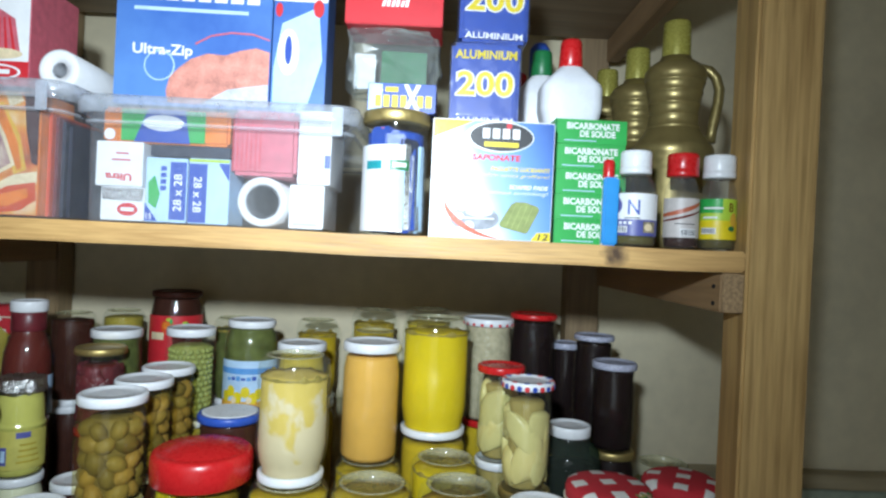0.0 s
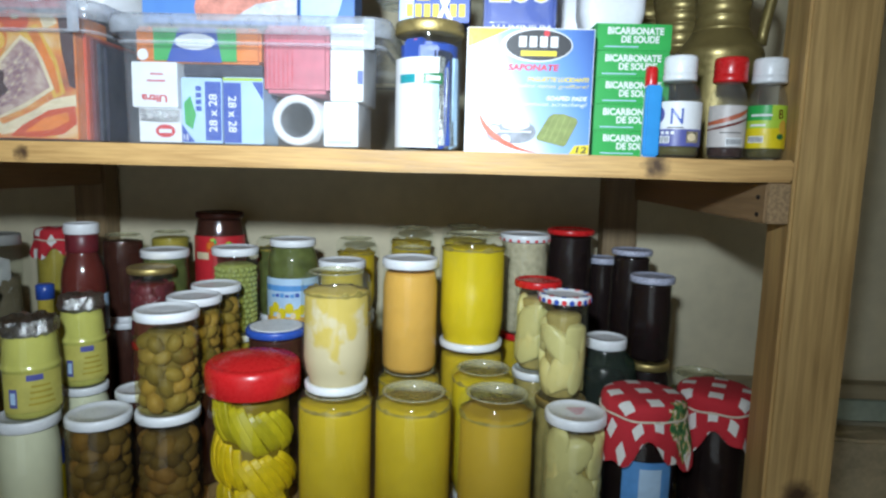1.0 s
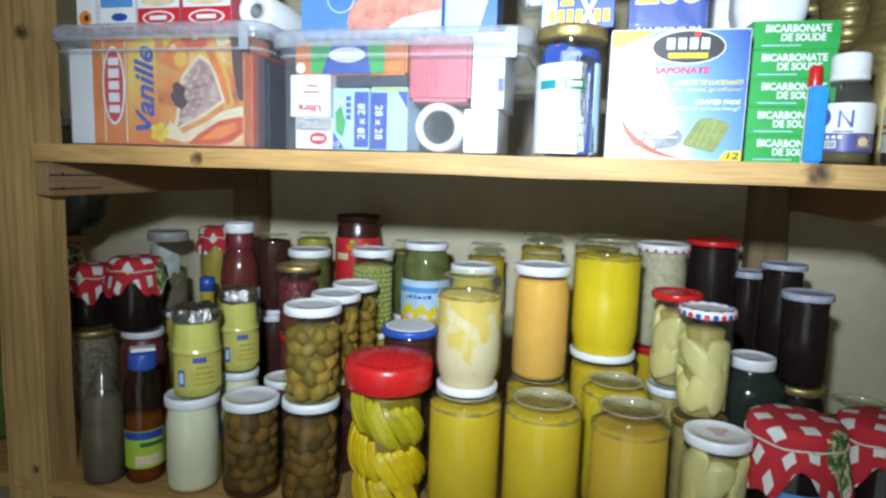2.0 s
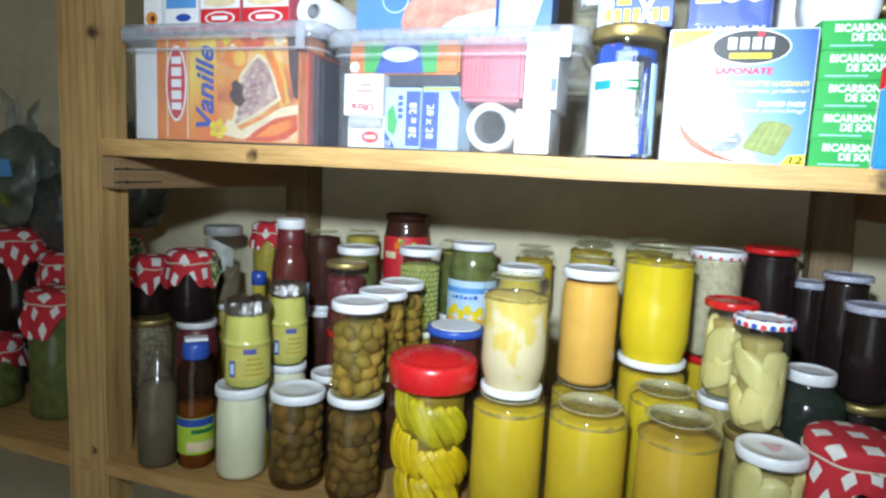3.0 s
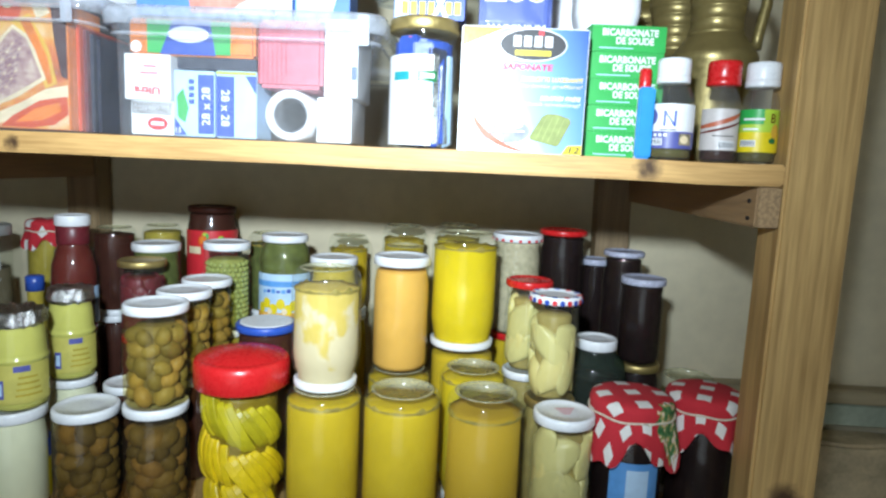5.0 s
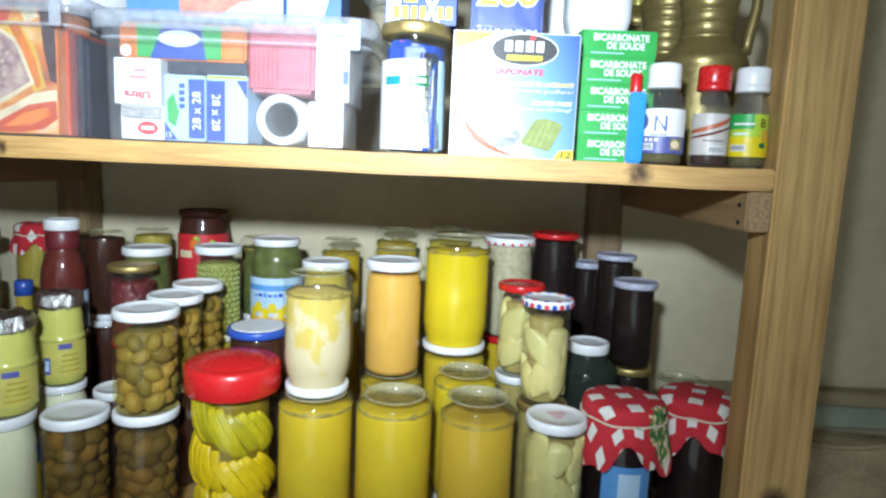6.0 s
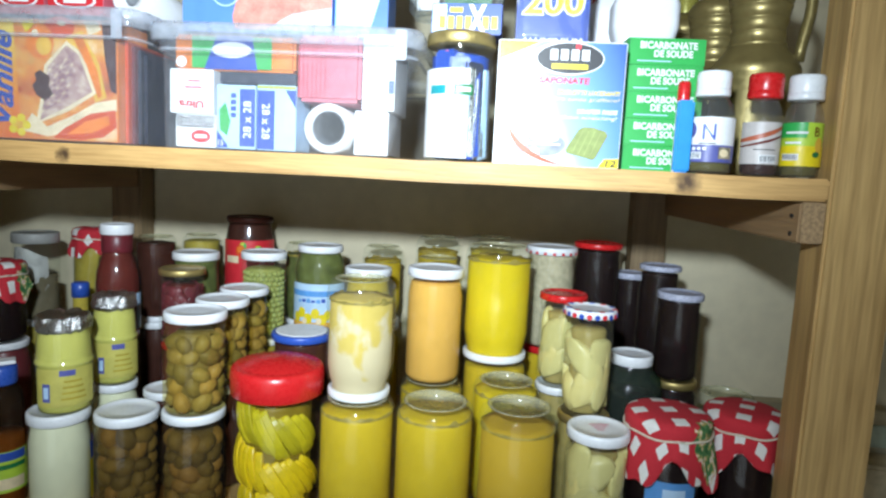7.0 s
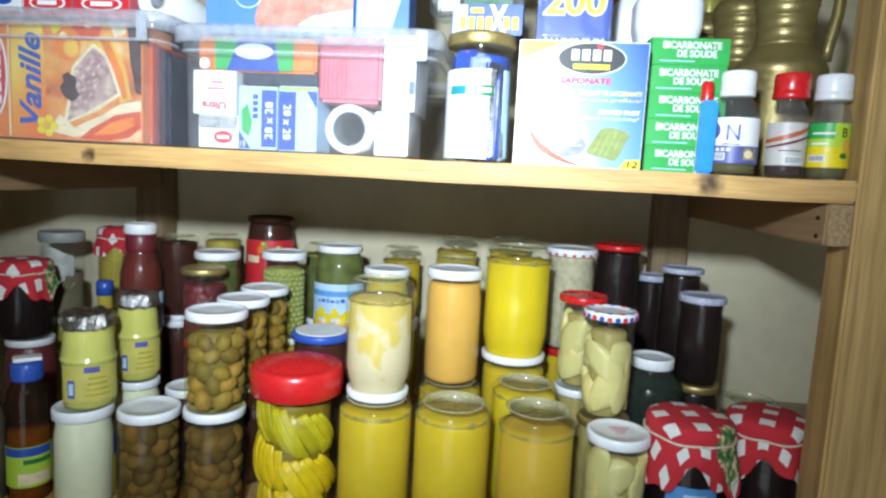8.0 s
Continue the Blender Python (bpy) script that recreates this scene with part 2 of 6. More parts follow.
M["orange"] = surface("orange_puree", (0.74, 0.41, 0.080), 0.4, var=0.08, scale=30, bump=0.05, spec=0.1)
M["pulp"] = layered("settled_pulp", (0.62, 0.44, 0.075), (0.66, 0.54, 0.34), 0.030, 0.120, 0.1)
M["smeared"] = layered("smeared_puree", (0.47, 0.290, 0.014), (0.60, 0.47, 0.20), -0.020, 0.055, 0.04)
# Dark colour that paints in the refraction where puree meets glass.
M["refraction_ring"] = surface("refraction_dark", (0.33, 0.245, 0.045), 0.5, var=0.5, scale=90, bump=0.2, spec=0.2)
M["mayo"] = surface("mayonnaise", (0.76, 0.75, 0.53), 0.4, var=0.05, bump=0.05, spec=0.1)
M["mustard"] = surface("mustard", (0.58, 0.55, 0.13), 0.42, var=0.08, bump=0.05, spec=0.1)
M["mustard_label"] = surface("mustard_label", (0.50, 0.45, 0.10), 0.5, var=0.12, scale=90, bump=0.03)
M["pear"] = surface("stewed_pear", (0.67, 0.59, 0.24), 0.34, var=0.08, scale=24, bump=0.0, rand=0.26, spec=0.3)
M["syrup"] = surface("pear_syrup", (0.36, 0.28, 0.09), 0.4, var=0.2, spec=0.1)
M["slice"] = surface("yellow_slice", (0.76, 0.53, 0.006), 0.4, var=0.22, scale=70, bump=0.08, rand=0.25)
M["slice_green"] = surface("yellow_green_slice", (0.52, 0.43, 0.010), 0.4, var=0.25, scale=70, bump=0.08, rand=0.25)
M["slice_brine"] = surface("yellow_brine", (0.20, 0.135, 0.010), 0.4, var=0.3, spec=0.1)
M["plum"] = surface("plum_jam", (0.014, 0.007, 0.007), 0.5, var=0.3, bump=0.05, spec=0.1)
M["berry"] = surface("red_fruit", (0.16, 0.02, 0.028), 0.38, var=0.3, scale=90, rand=0.4)
M["sauce"] = surface("red_sauce", (0.13, 0.015, 0.010), 0.4, var=0.2, spec=0.1)
M["brown"] = surface("dark_preserve", (0.055, 0.018, 0.012), 0.4, var=0.3, spec=0.1)
M["greenveg"] = surface("pickled_greens", (0.12, 0.14, 0.035), 0.45, var=0.5, scale=70, bump=0.3, spec=0.1)
M["oil"] = surface("golden_oil", (0.42, 0.33, 0.05), 0.35, var=0.2, spec=0.1)
M["rice"] = surface("pale_grain", (0.50, 0.45, 0.32), 0.7, var=0.5, scale=200, bump=0.5)
M["whey"] = surface("cloudy_liquid", (0.20, 0.165, 0.10), 0.5, var=0.25, scale=30, spec=0.1)
M["dark_oil"] = surface("dark_flavouring", (0.10, 0.085, 0.022), 0.35, var=0.2, spec=0.1)
M["seeds"] = surface("mixed_seeds", (0.30, 0.25, 0.16), 0.7, var=0.8, scale=160, bump=0.6)
M["garlic"] = surface("white_bulbs", (0.55, 0.55, 0.52), 0.5, var=0.3, scale=60, bump=0.3)
M["white"] = surface("white_paper", (0.78, 0.79, 0.80), 0.5, var=0.05, bump=0.03)
M["black"] = surface("black_ink", (0.02, 0.02, 0.024), 0.45, bump=0.0)
M["red"] = surface("red_print", (0.60, 0.025, 0.035), 0.42, var=0.08, bump=0.02)
M["pink"] = surface("pink_print", (0.58, 0.13, 0.17), 0.42, var=0.2, scale=90, bump=0.02)
M["blue"] = surface("blue_print", (0.025, 0.075, 0.38), 0.38, var=0.1, bump=0.02)
M["sky"] = surface("light_blue_print", (0.10, 0.30, 0.64), 0.4, var=0.15, scale=25, bump=0.02)
M["pale"] = surface("pale_blue_print", (0.46, 0.64, 0.84), 0.4, var=0.12, scale=20, bump=0.02)
M["cyan"] = surface("cyan_card", (0.02, 0.26, 0.62), 0.4, var=0.08, bump=0.02)
M["teal"] = surface("teal_print", (0.02, 0.30, 0.34), 0.4, bump=0.02)
M["green"] = surface("green_print", (0.025, 0.36, 0.07), 0.45, var=0.08, bump=0.02)
M["dgreen"] = surface("deep_green", (0.012, 0.16, 0.05), 0.4, bump=0.02)
M["lime"] = surface("lime_print", (0.42, 0.60, 0.05), 0.42, var=0.1, bump=0.02)
M["yellow"] = surface("yellow_print", (0.74, 0.58, 0.014), 0.42, var=0.08, bump=0.02)
M["orange_p"] = surface("orange_print", (0.74, 0.20, 0.022), 0.4, var=0.25, scale=30, bump=0.02)
M["cake"] = swirl("cake_picture", [(0.30, (0.22, 0.04, 0.02)), (0.40, (0.55, 0.10, 0.03)), (0.50, (0.70, 0.26, 0.05)), (0.58, (0.74, 0.42, 0.10)), (0.68, (0.76, 0.60, 0.34))], 26, (0.7, 1, 1))
M["crumb"] = swirl("crumb_picture", [(0.35, (0.28, 0.14, 0.15)), (0.5, (0.44, 0.28, 0.25)), (0.65, (0.60, 0.46, 0.36))], 90, (1, 1, 1))
M["cream"] = surface("cream_picture", (0.75, 0.62, 0.40), 0.42, var=0.2, scale=50, bump=0.02)
M["lilac"] = surface("lilac_picture", (0.22, 0.11, 0.16), 0.42, var=0.2, scale=80, bump=0.02)
M["flame"] = surface("flame_print", (0.60, 0.07, 0.012), 0.42, var=0.1, bump=0.02)
M["golden"] = surface("golden_print", (0.72, 0.42, 0.05), 0.42, var=0.2, scale=25, bump=0.02)
M["choc"] = surface("chocolate_picture", (0.06, 0.02, 0.02), 0.42, bump=0.02)
M["grey"] = surface("grey_picture", (0.55, 0.57, 0.60), 0.4, var=0.3, scale=60, bump=0.02)
M["steel"] = surface("pot_picture", (0.24, 0.26, 0.30), 0.4, var=0.6, scale=70, bump=0.02)
M["sponge"] = surface("green_sponge", (0.25, 0.30, 0.10), 0.7, var=0.2, scale=150, bump=0.2)
M["pad_rib"] = surface("sponge_rib", (0.34, 0.39, 0.14), 0.7, var=0.2, scale=150, bump=0.1)
# Printed fade to blue; its white end also paints in the torch's glare.
M["soap_ink"] = graded("soap_box_ink", [(0.02, (0.80, 0.81, 0.82)), (0.17, (0.26, 0.44, 0.70)), (0.40, (0.10, 0.25, 0.58)), (0.66, (0.02, 0.07, 0.32))], 5.0, 2.4)
# Box blue whose lighter ends paint in the glare on the film.
M["freezer_ink_glare"] = graded("freezer_box_glare", [(0.1, (0.10, 0.24, 0.56)), (0.5, (0.045, 0.13, 0.42)), (0.95, (0.12, 0.28, 0.58))], 2.0, 3.0, 0.35)
M["salmon"] = surface("salmon_picture", (0.66, 0.27, 0.21), 0.42, var=0.45, scale=55, bump=0.02)
M["vanilla_ink"] = graded("vanilla_box_ink", [(0.15, (0.72, 0.13, 0.02)), (0.4, (0.76, 0.30, 0.03)), (0.62, (0.78, 0.58, 0.10)), (0.9, (0.74, 0.24, 0.03))], -5.0, 4.0, 0.1)
M["violet"] = surface("violet_blue_print", (0.09, 0.10, 0.32), 0.42, var=0.2, scale=120, bump=0.02)
M["rust"] = surface("rust_print", (0.42, 0.10, 0.045), 0.42, var=0.15, bump=0.02)
M["label_grey"] = surface("pale_grey_label", (0.52, 0.48, 0.46), 0.45, var=0.12, scale=80, bump=0.02)
M["dark_item"] = surface("dark_wrapper", (0.03, 0.035, 0.06), 0.35, var=0.5, scale=30, bump=0.2)
M["bronze"] = surface("bronze_plastic", (0.31, 0.245, 0.095), 0.36, 0.6, var=0.15, scale=30, bump=0.05)
M["bronze_cap"] = surface("olive_gold_cap", (0.38, 0.35, 0.075), 0.25, 0.25, var=0.08, bump=0.03)
M["hdpe"] = surface("white_plastic", (0.74, 0.76, 0.80), 0.38, var=0.05, bump=0.03)
M["cola"] = surface("dark_syrup", (0.03, 0.008, 0.006), 0.3, bump=0.0, spec=0.1)
M["bag_dark"] = surface("dark_bag", (0.05, 0.055, 0.05), 0.3, var=0.5, scale=25, bump=0.6)
M["bag_dim"] = surface("dim_bag", (0.10, 0.115, 0.09), 0.35, var=0.5, scale=25, bump=0.6)
M["sack"] = surface("sack_paper", (0.56, 0.46, 0.29), 0.75, var=0.3, scale=18, bump=0.5)
M["pale_teal"] = surface("teal_paint", (0.40, 0.47, 0.38), 0.6, var=0.25, scale=14, bump=0.2)


# ---- building tools ----
def part(name, bm, material, parent=None, label="", smooth=False):
    me = bpy.data.meshes.new(name)
    bmesh.ops.recalc_face_normals(bm, faces=bm.faces)
    if smooth:
        for f in bm.faces:
            f.smooth = True
    bm.to_mesh(me)
    bm.free()
    me.materials.append(material)
    ob = new(name, me)
    ob.parent = parent
    return tagged(ob, label) if label else ob


def thing(name, x, y, z, label, category, group="", turn=0.0, kind=""):
    ob = new(name)
    ob.empty_display_size = 0.02
    ob.matrix_world = pose(x, y, z, 0, 0, turn)
    return tagged(ob, label, category, group, kind)


def lathe(profile, segs=36, cap=True):
    """A turned body from (radius, height) pairs."""
    bm = bmesh.new()
    rings = []
    for r, z in profile:
        rings.append([bm.verts.new((r * math.sin(2 * math.pi * i / segs), -r * math.cos(2 * math.pi * i / segs), z)) for i in range(segs)])
    for a, b in zip(rings, rings[1:]):
        for i in range(segs):
            bm.faces.new((a[i], a[(i + 1) % segs], b[(i + 1) % segs], b[i]))
    if cap:
        bm.faces.new(rings[0])
        bm.faces.new(rings[-1])
    return bm


def rounded(hx, hy, c, z, cx=0.0, cy=0.0, n=4):
    pts = []
    for sx, sy, a0 in ((1, 1, 0), (-1, 1, 90), (-1, -1, 180), (1, -1, 270)):
        for k in range(n + 1):
            a = radians(a0 + 90 * k / n)
            pts.append((cx + sx * (hx - c) + c * math.cos(a), cy + sy * (hy - c) + c * math.sin(a), z))
    return pts


def loft(loops, cap0=True, cap1=True):
    bm = bmesh.new()
    rows = [[bm.verts.new(p) for p in lp] for lp in loops]
    for a, b in zip(rows, rows[1:]):
        for i in range(len(a)):
            bm.faces.new((a[i], a[(i + 1) % len(a)], b[(i + 1) % len(a)], b[i]))
    if cap0:
        bm.faces.new(rows[0])
    if cap1:
        bm.faces.new(rows[-1])
    return bm


def block(x0, x1, y0, y1, z0, z1, bevel=0.001, segs=2):
    bm = bmesh.new()
    bmesh.ops.create_cube(bm, size=1)
    for v in bm.verts:
        v.co = ((x0 + x1) / 2 + v.co.x * (x1 - x0), (y0 + y1) / 2 + v.co.y * (y1 - y0), (z0 + z1) / 2 + v.co.z * (z1 - z0))
    if bevel:
        bmesh.ops.bevel(bm, geom=bm.edges[:], offset=bevel, segments=segs, affect="EDGES")
    return bm


def faced(ob, degrees):
    """Turns a thing about its own upright axis."""
    ob.matrix_world = ob.matrix_world @ pose(0, 0, 0, 0, 0, degrees)
    return ob


def worn(bm, amount, scale=9.0):
    """Uneven faces: shifts vertices by a smooth random field."""
    for v in bm.verts:
        v.co += noise.noise_vector(v.co * scale) * amount
    return bm


def tube(points, r, segs=8, axis=(0, 1, 0)):
    """A round bar along points that lie in a plane square to the axis."""
    bm = bmesh.new()
    rows, u = [], Vector(axis)
    for i, p in enumerate(points):
        way = (Vector(points[min(i + 1, len(points) - 1)]) - Vector(points[max(i - 1, 0)])).normalized()
        v = way.cross(u).normalized()
        rows.append([bm.verts.new(Vector(p) + r * (u * math.cos(2 * math.pi * k / segs) + v * math.sin(2 * math.pi * k / segs))) for k in range(segs)])
    for a, b in zip(rows, rows[1:]):
        for k in range(segs):
            bm.faces.new((a[k], a[(k + 1) % segs], b[(k + 1) % segs], b[k]))
    bm.faces.new(rows[0])
    bm.faces.new(rows[-1])
    return bm


# prints on the front face (y = front) of a packet; x and z are local
def flat(parent, name, pts, material, front=0.0, lift=0.0005, label=""):
    bm = bmesh.new()
    top = [bm.verts.new((x, front - lift, z)) for x, z in pts]
    bm.faces.new(top)
    return part(name, bm, material, parent, label)


def panel(parent, x0, x1, z0, z1, material, front=0.0, lift=0.0005, name="printed_panel"):
    return flat(parent, name, [(x0, z0), (x1, z0), (x1, z1), (x0, z1)], material, front, lift)


def oval(parent, cx, cz, rx, rz, material, front=0.0, lift=0.0007, name="printed_badge", n=28):
    return flat(parent, name, [(cx + rx * math.cos(2 * math.pi * i / n), cz + rz * math.sin(2 * math.pi * i / n)) for i in range(n)], material, front, lift)


def text_mesh(words, weight=0.0, shear=0.0):
    c = bpy.data.curves.new("lettering", "FONT")
    c.body, c.offset, c.shear, c.resolution_u = words, weight, shear, 3
    o = new("lettering", c)
    me = bpy.data.meshes.new_from_object(o.evaluated_get(bpy.context.evaluated_depsgraph_get()))
    bpy.data.objects.remove(o)
    bpy.data.curves.remove(c)
    return me


def words(parent, text, x0, x1, z0, z1, material, front=0.0, lift=0.0009, weight=0.015, shear=0.0, quarter=0):
    """Lettering fitted into a rectangle of the front face; quarter: turns of 90 degrees anticlockwise."""
    me = text_mesh(text, weight, shear)
    co = [(v.co.x, v.co.y) for v in me.vertices]
    for _ in range(quarter):
        co = [(-b, a) for a, b in co]
    lo = [min(c[i] for c in co) for i in (0, 1)]
    hi = [max(c[i] for c in co) for i in (0, 1)]
    for v, (a, b) in zip(me.vertices, co):
        v.co = (x0 + (a - lo[0]) / (hi[0] - lo[0]) * (x1 - x0), front - lift, z0 + (b - lo[1]) / (hi[1] - lo[1]) * (z1 - z0))
    me.materials.clear()
    me.materials.append(material)
    ob = new("lettering", me)
    ob.parent = parent
    return ob


def wrap(parent, r, a0, a1, z0, z1, material, name="paper_label", n=14, rise=0.0):
    """A label that follows a round wall; angles in degrees from the front towards +x. rise: how far it climbs on its way."""
    bm = bmesh.new()
    lo, hi = [], []
    for i in range(n + 1):
        a = radians(a0 + (a1 - a0) * i / n)
        lo.append(bm.verts.new((r * math.sin(a), -r * math.cos(a), z0 + rise * (i / n) ** 2)))
        hi.append(bm.verts.new((r * math.sin(a), -r * math.cos(a), z1 + rise * (i / n) ** 1.5)))
    for i in range(n):
        bm.faces.new((lo[i], lo[i + 1], hi[i + 1], hi[i]))
    return part(name, bm, material, parent, smooth=True)


def wrap_oval(parent, r, a0, zc, da, rz, material, name="printed_picture", n=18):
    """A round print on a round wall."""
    bm = bmesh.new()
    pts = [(a0 + da * math.cos(2 * math.pi * i / n), zc + rz * math.sin(2 * math.pi * i / n)) for i in range(n)]
    bm.faces.new([bm.verts.new((r * math.sin(radians(a)), -r * math.cos(radians(a)), z)) for a, z in pts])
    return part(name, bm, material, parent)


def wrap_code(parent, r, a0, a1, z0, z1):
    """A striped code panel: dark bars on a white patch."""
    wrap(parent, r, a0, a1, z0, z1, M["white"], "printed_patch", 4)
    k, a = 0, a0 + 2.0
    while a < a1 - 2.5:
        wide = (1.4, 2.6, 1.0, 2.0)[k % 4]
        wrap(parent, r + 0.0002, a, a + wide, z0 + (z1 - z0) * 0.12, z1 - (z1 - z0) * 0.12, M["black"], "printed_stripe", 1)
        a, k = a + wide + (1.6, 1.2, 2.2)[k % 3], k + 1


def wrap_words(parent, text, r, a0, a1, z0, z1, material, weight=0.01):
    me = text_mesh(text, weight)
    lo = [min(v.co[i] for v in me.vertices) for i in (0, 1)]
    hi = [max(v.co[i] for v in me.vertices) for i in (0, 1)]
    for v in me.vertices:
        a = radians(a0 + (v.co.x - lo[0]) / (hi[0] - lo[0]) * (a1 - a0))
        v.co = (r * math.sin(a), -r * math.cos(a), z0 + (v.co.y - lo[1]) / (hi[1] - lo[1]) * (z1 - z0))
    me.materials.clear()
    me.materials.append(material)
    ob = new("lettering", me)
    ob.parent = parent
    return ob


# ---- the room and the shelving ----
TOP, LOW, BACK = 1.285, 0.838, 0.555


def setting(name, bm, material, label):
    return tagged(part(name, bm, material), label, name.split("_")[0], kind="structure")


# Floor, ceiling, south, west and east walls are unseen, added for bounce light.
setting("floor", block(-2.2, 1.5, -1.9, 0.7, -0.1, 0.0, 0), M["floor"], "unseen bare cement floor closing the store room")
setting("ceiling", block(-2.2, 1.5, -1.9, 0.7, 2.45, 2.55, 0), M["plaster"], "unseen cream plaster ceiling closing the store room")
setting("wall_north", block(-2.2, 1.5, BACK, 0.70, 0.0, 2.45, 0), M["plaster"], "cream plaster wall behind the shelves")
# South wall with an invented opening that lets the world fill in.
south = block(-2.2, -0.75, -1.9, -1.8, 0.0, 2.45, 0)
for x0, x1, z0 in ((0.25, 1.5, 0.0), (-0.75, 0.25, 2.05)):
    more = bpy.data.meshes.new("wall_piece")
    piece = block(x0, x1, -1.9, -1.8, z0, 2.45, 0)
    piece.to_mesh(more)
    piece.free()
    south.from_mesh(more)
    bpy.data.meshes.remove(more)
setting("wall_south", south, M["plaster"], "unseen cream plaster wall with an added opening for fill light")
setting("wall_west", block(-2.2, -2.1, -1.8, BACK, 0.0, 2.45, 0), M["plaster"], "unseen plain cream plaster wall closing the room")
setting("wall_east", block(1.4, 1.5, -1.8, BACK, 0.0, 2.45, 0), M["plaster"], "unseen plain cream plaster wall closing the room")


def board(name, x0, x1, y0, y1, z0, z1, material, label, category="shelf", bevel=0.002, wear=0.0015):
    bm = block(x0, x1, y0, y1, z0, z1, bevel, 2)
    long = max(range(3), key=lambda i: (x1 - x0, y1 - y0, z1 - z0)[i])
    cuts = [e for e in bm.edges if abs((e.verts[0].co - e.verts[1].co)[long]) > 0.7 * (x1 - x0, y1 - y0, z1 - z0)[long]]
    bmesh.ops.subdivide_edges(bm, edges=cuts, cuts=24, use_grid_fill=True)
    return tagged(part(name, worn(bm, wear), material), label, category)


board("shelf_board", -0.712, 0.3145, 0.0, 0.47, 1.263, TOP, M["pine_x"], "pine shelf board with dark knots in its edge")
board("shelf_board", -1.75, 0.40, 0.0, 0.53, LOW - 0.022, LOW, M["pine_x"], "long pine shelf board crowded with jars")
board("shelf_board", -0.712, 0.3145, 0.0, 0.50, 1.672, 1.694, M["underboard"], "dark upper pine shelf board seen from below")
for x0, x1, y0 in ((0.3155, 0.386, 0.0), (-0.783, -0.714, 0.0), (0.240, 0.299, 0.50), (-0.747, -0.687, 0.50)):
    board("shelf_post", x0, x1, y0, y0 + 0.05, 0.0, 2.40, M["pine_z" if y0 < 0.1 else "pine_z_shaded"], "upright sawn pine shelf post with visible grain", "post", 0.003)
for x0, x1, lab in ((0.2905, 0.3145, "rough batten under the shelf with a chipboard end"), (-0.713, -0.689, "split wooden batten nailed to the shelf post")):
    for z1 in (1.262, 1.671):
        b = thing("shelf_batten", x0, 0.0, z1, lab, "batten")
        part("batten_bar", worn(block(0.0, x1 - x0, 0.004, 0.496, -0.042, 0.0, 0.002), 0.001, 14), M["pine_y"], b)
        part("batten_end", block(0.001, x1 - x0 - 0.001, 0.0, 0.0035, -0.041, -0.001, 0.0008), M["chip"] if x0 > 0 else M["pine_y"], b, "speckled sawn end")
        for ny in (0.018, 0.020) if x0 > 0 else (0.02,):
            for nz in (-0.015, -0.033):
                part("nail", lathe([(0.0022, 0), (0.0022, 0.001)], 8), M["black"], b).matrix_local = pose(0.0 if x0 > 0 else 0.024, ny, nz, 0, -90 if x0 > 0 else 90, 0)
split = [o for o in scene.objects if o.name.startswith("shelf_batten") and o.location.x < 0]
for b in split:
    for cz in (-0.016, -0.033):
        part("crack", worn(block(0.0236, 0.0246, 0.0005, 0.085, cz - 0.0009, cz + 0.0009, 0), 0.001, 60), M["black"], b, "dark split along the grain")
rail = board("wall_rail", 0.46, 1.38, 0.515, 0.553, 0.855, 0.882, M["rail"], "pale wooden rail fixed along the wall", "rail")


# ---- jars ----
def jar_profile(r, h, neck, flip, t=0.0):
    """Wall of a preserving jar; flip: it stands on its lid. t: how far inside the glass."""
    nr, sh = r * neck - t, 0.022
    foot = [(r * 0.70 - t, 0.0), (r * 0.84 - t, 0.0012), (r * 0.94 - t, 0.006), (r * 0.985 - t, 0.012), (r - t, 0.020)] if flip else [(r * 0.80 - t, 0.0), (r * 0.93 - t, 0.002), (r - t, 0.009)]
    p = foot + [(r - t, h - 0.018 - sh), (r * 0.985 - t, h - 0.013 - sh), (r * 0.94 - t, h - 0.023), (nr, h - 0.015), (nr, h - 0.006)]
    return [(a, h - z) for a, z in reversed(p)] if flip else p


def lid_bm(r, h=0.014, segs=40):
    bm = lathe([(r * 0.97, 0.0), (r, 0.001), (r, h - 0.003), (r * 0.985, h - 0.0012), (r * 0.95, h), (r * 0.87, h), (r * 0.84, h - 0.0016), (r * 0.4, h - 0.0012), (0.002, h - 0.001)], segs)
    return bm


OLIVE = lathe([(0.0008, -0.0112), (0.005, -0.0093), (0.0078, -0.005), (0.0085, 0.0), (0.0078, 0.005), (0.005, 0.0093), (0.0008, 0.0112)], 10)
OLIVE_MESH = bpy.data.meshes.new("olive")
for f in OLIVE.faces:
    f.smooth = True
OLIVE.to_mesh(OLIVE_MESH)
OLIVE.free()
OLIVE_MESH.materials.append(M["olive"])


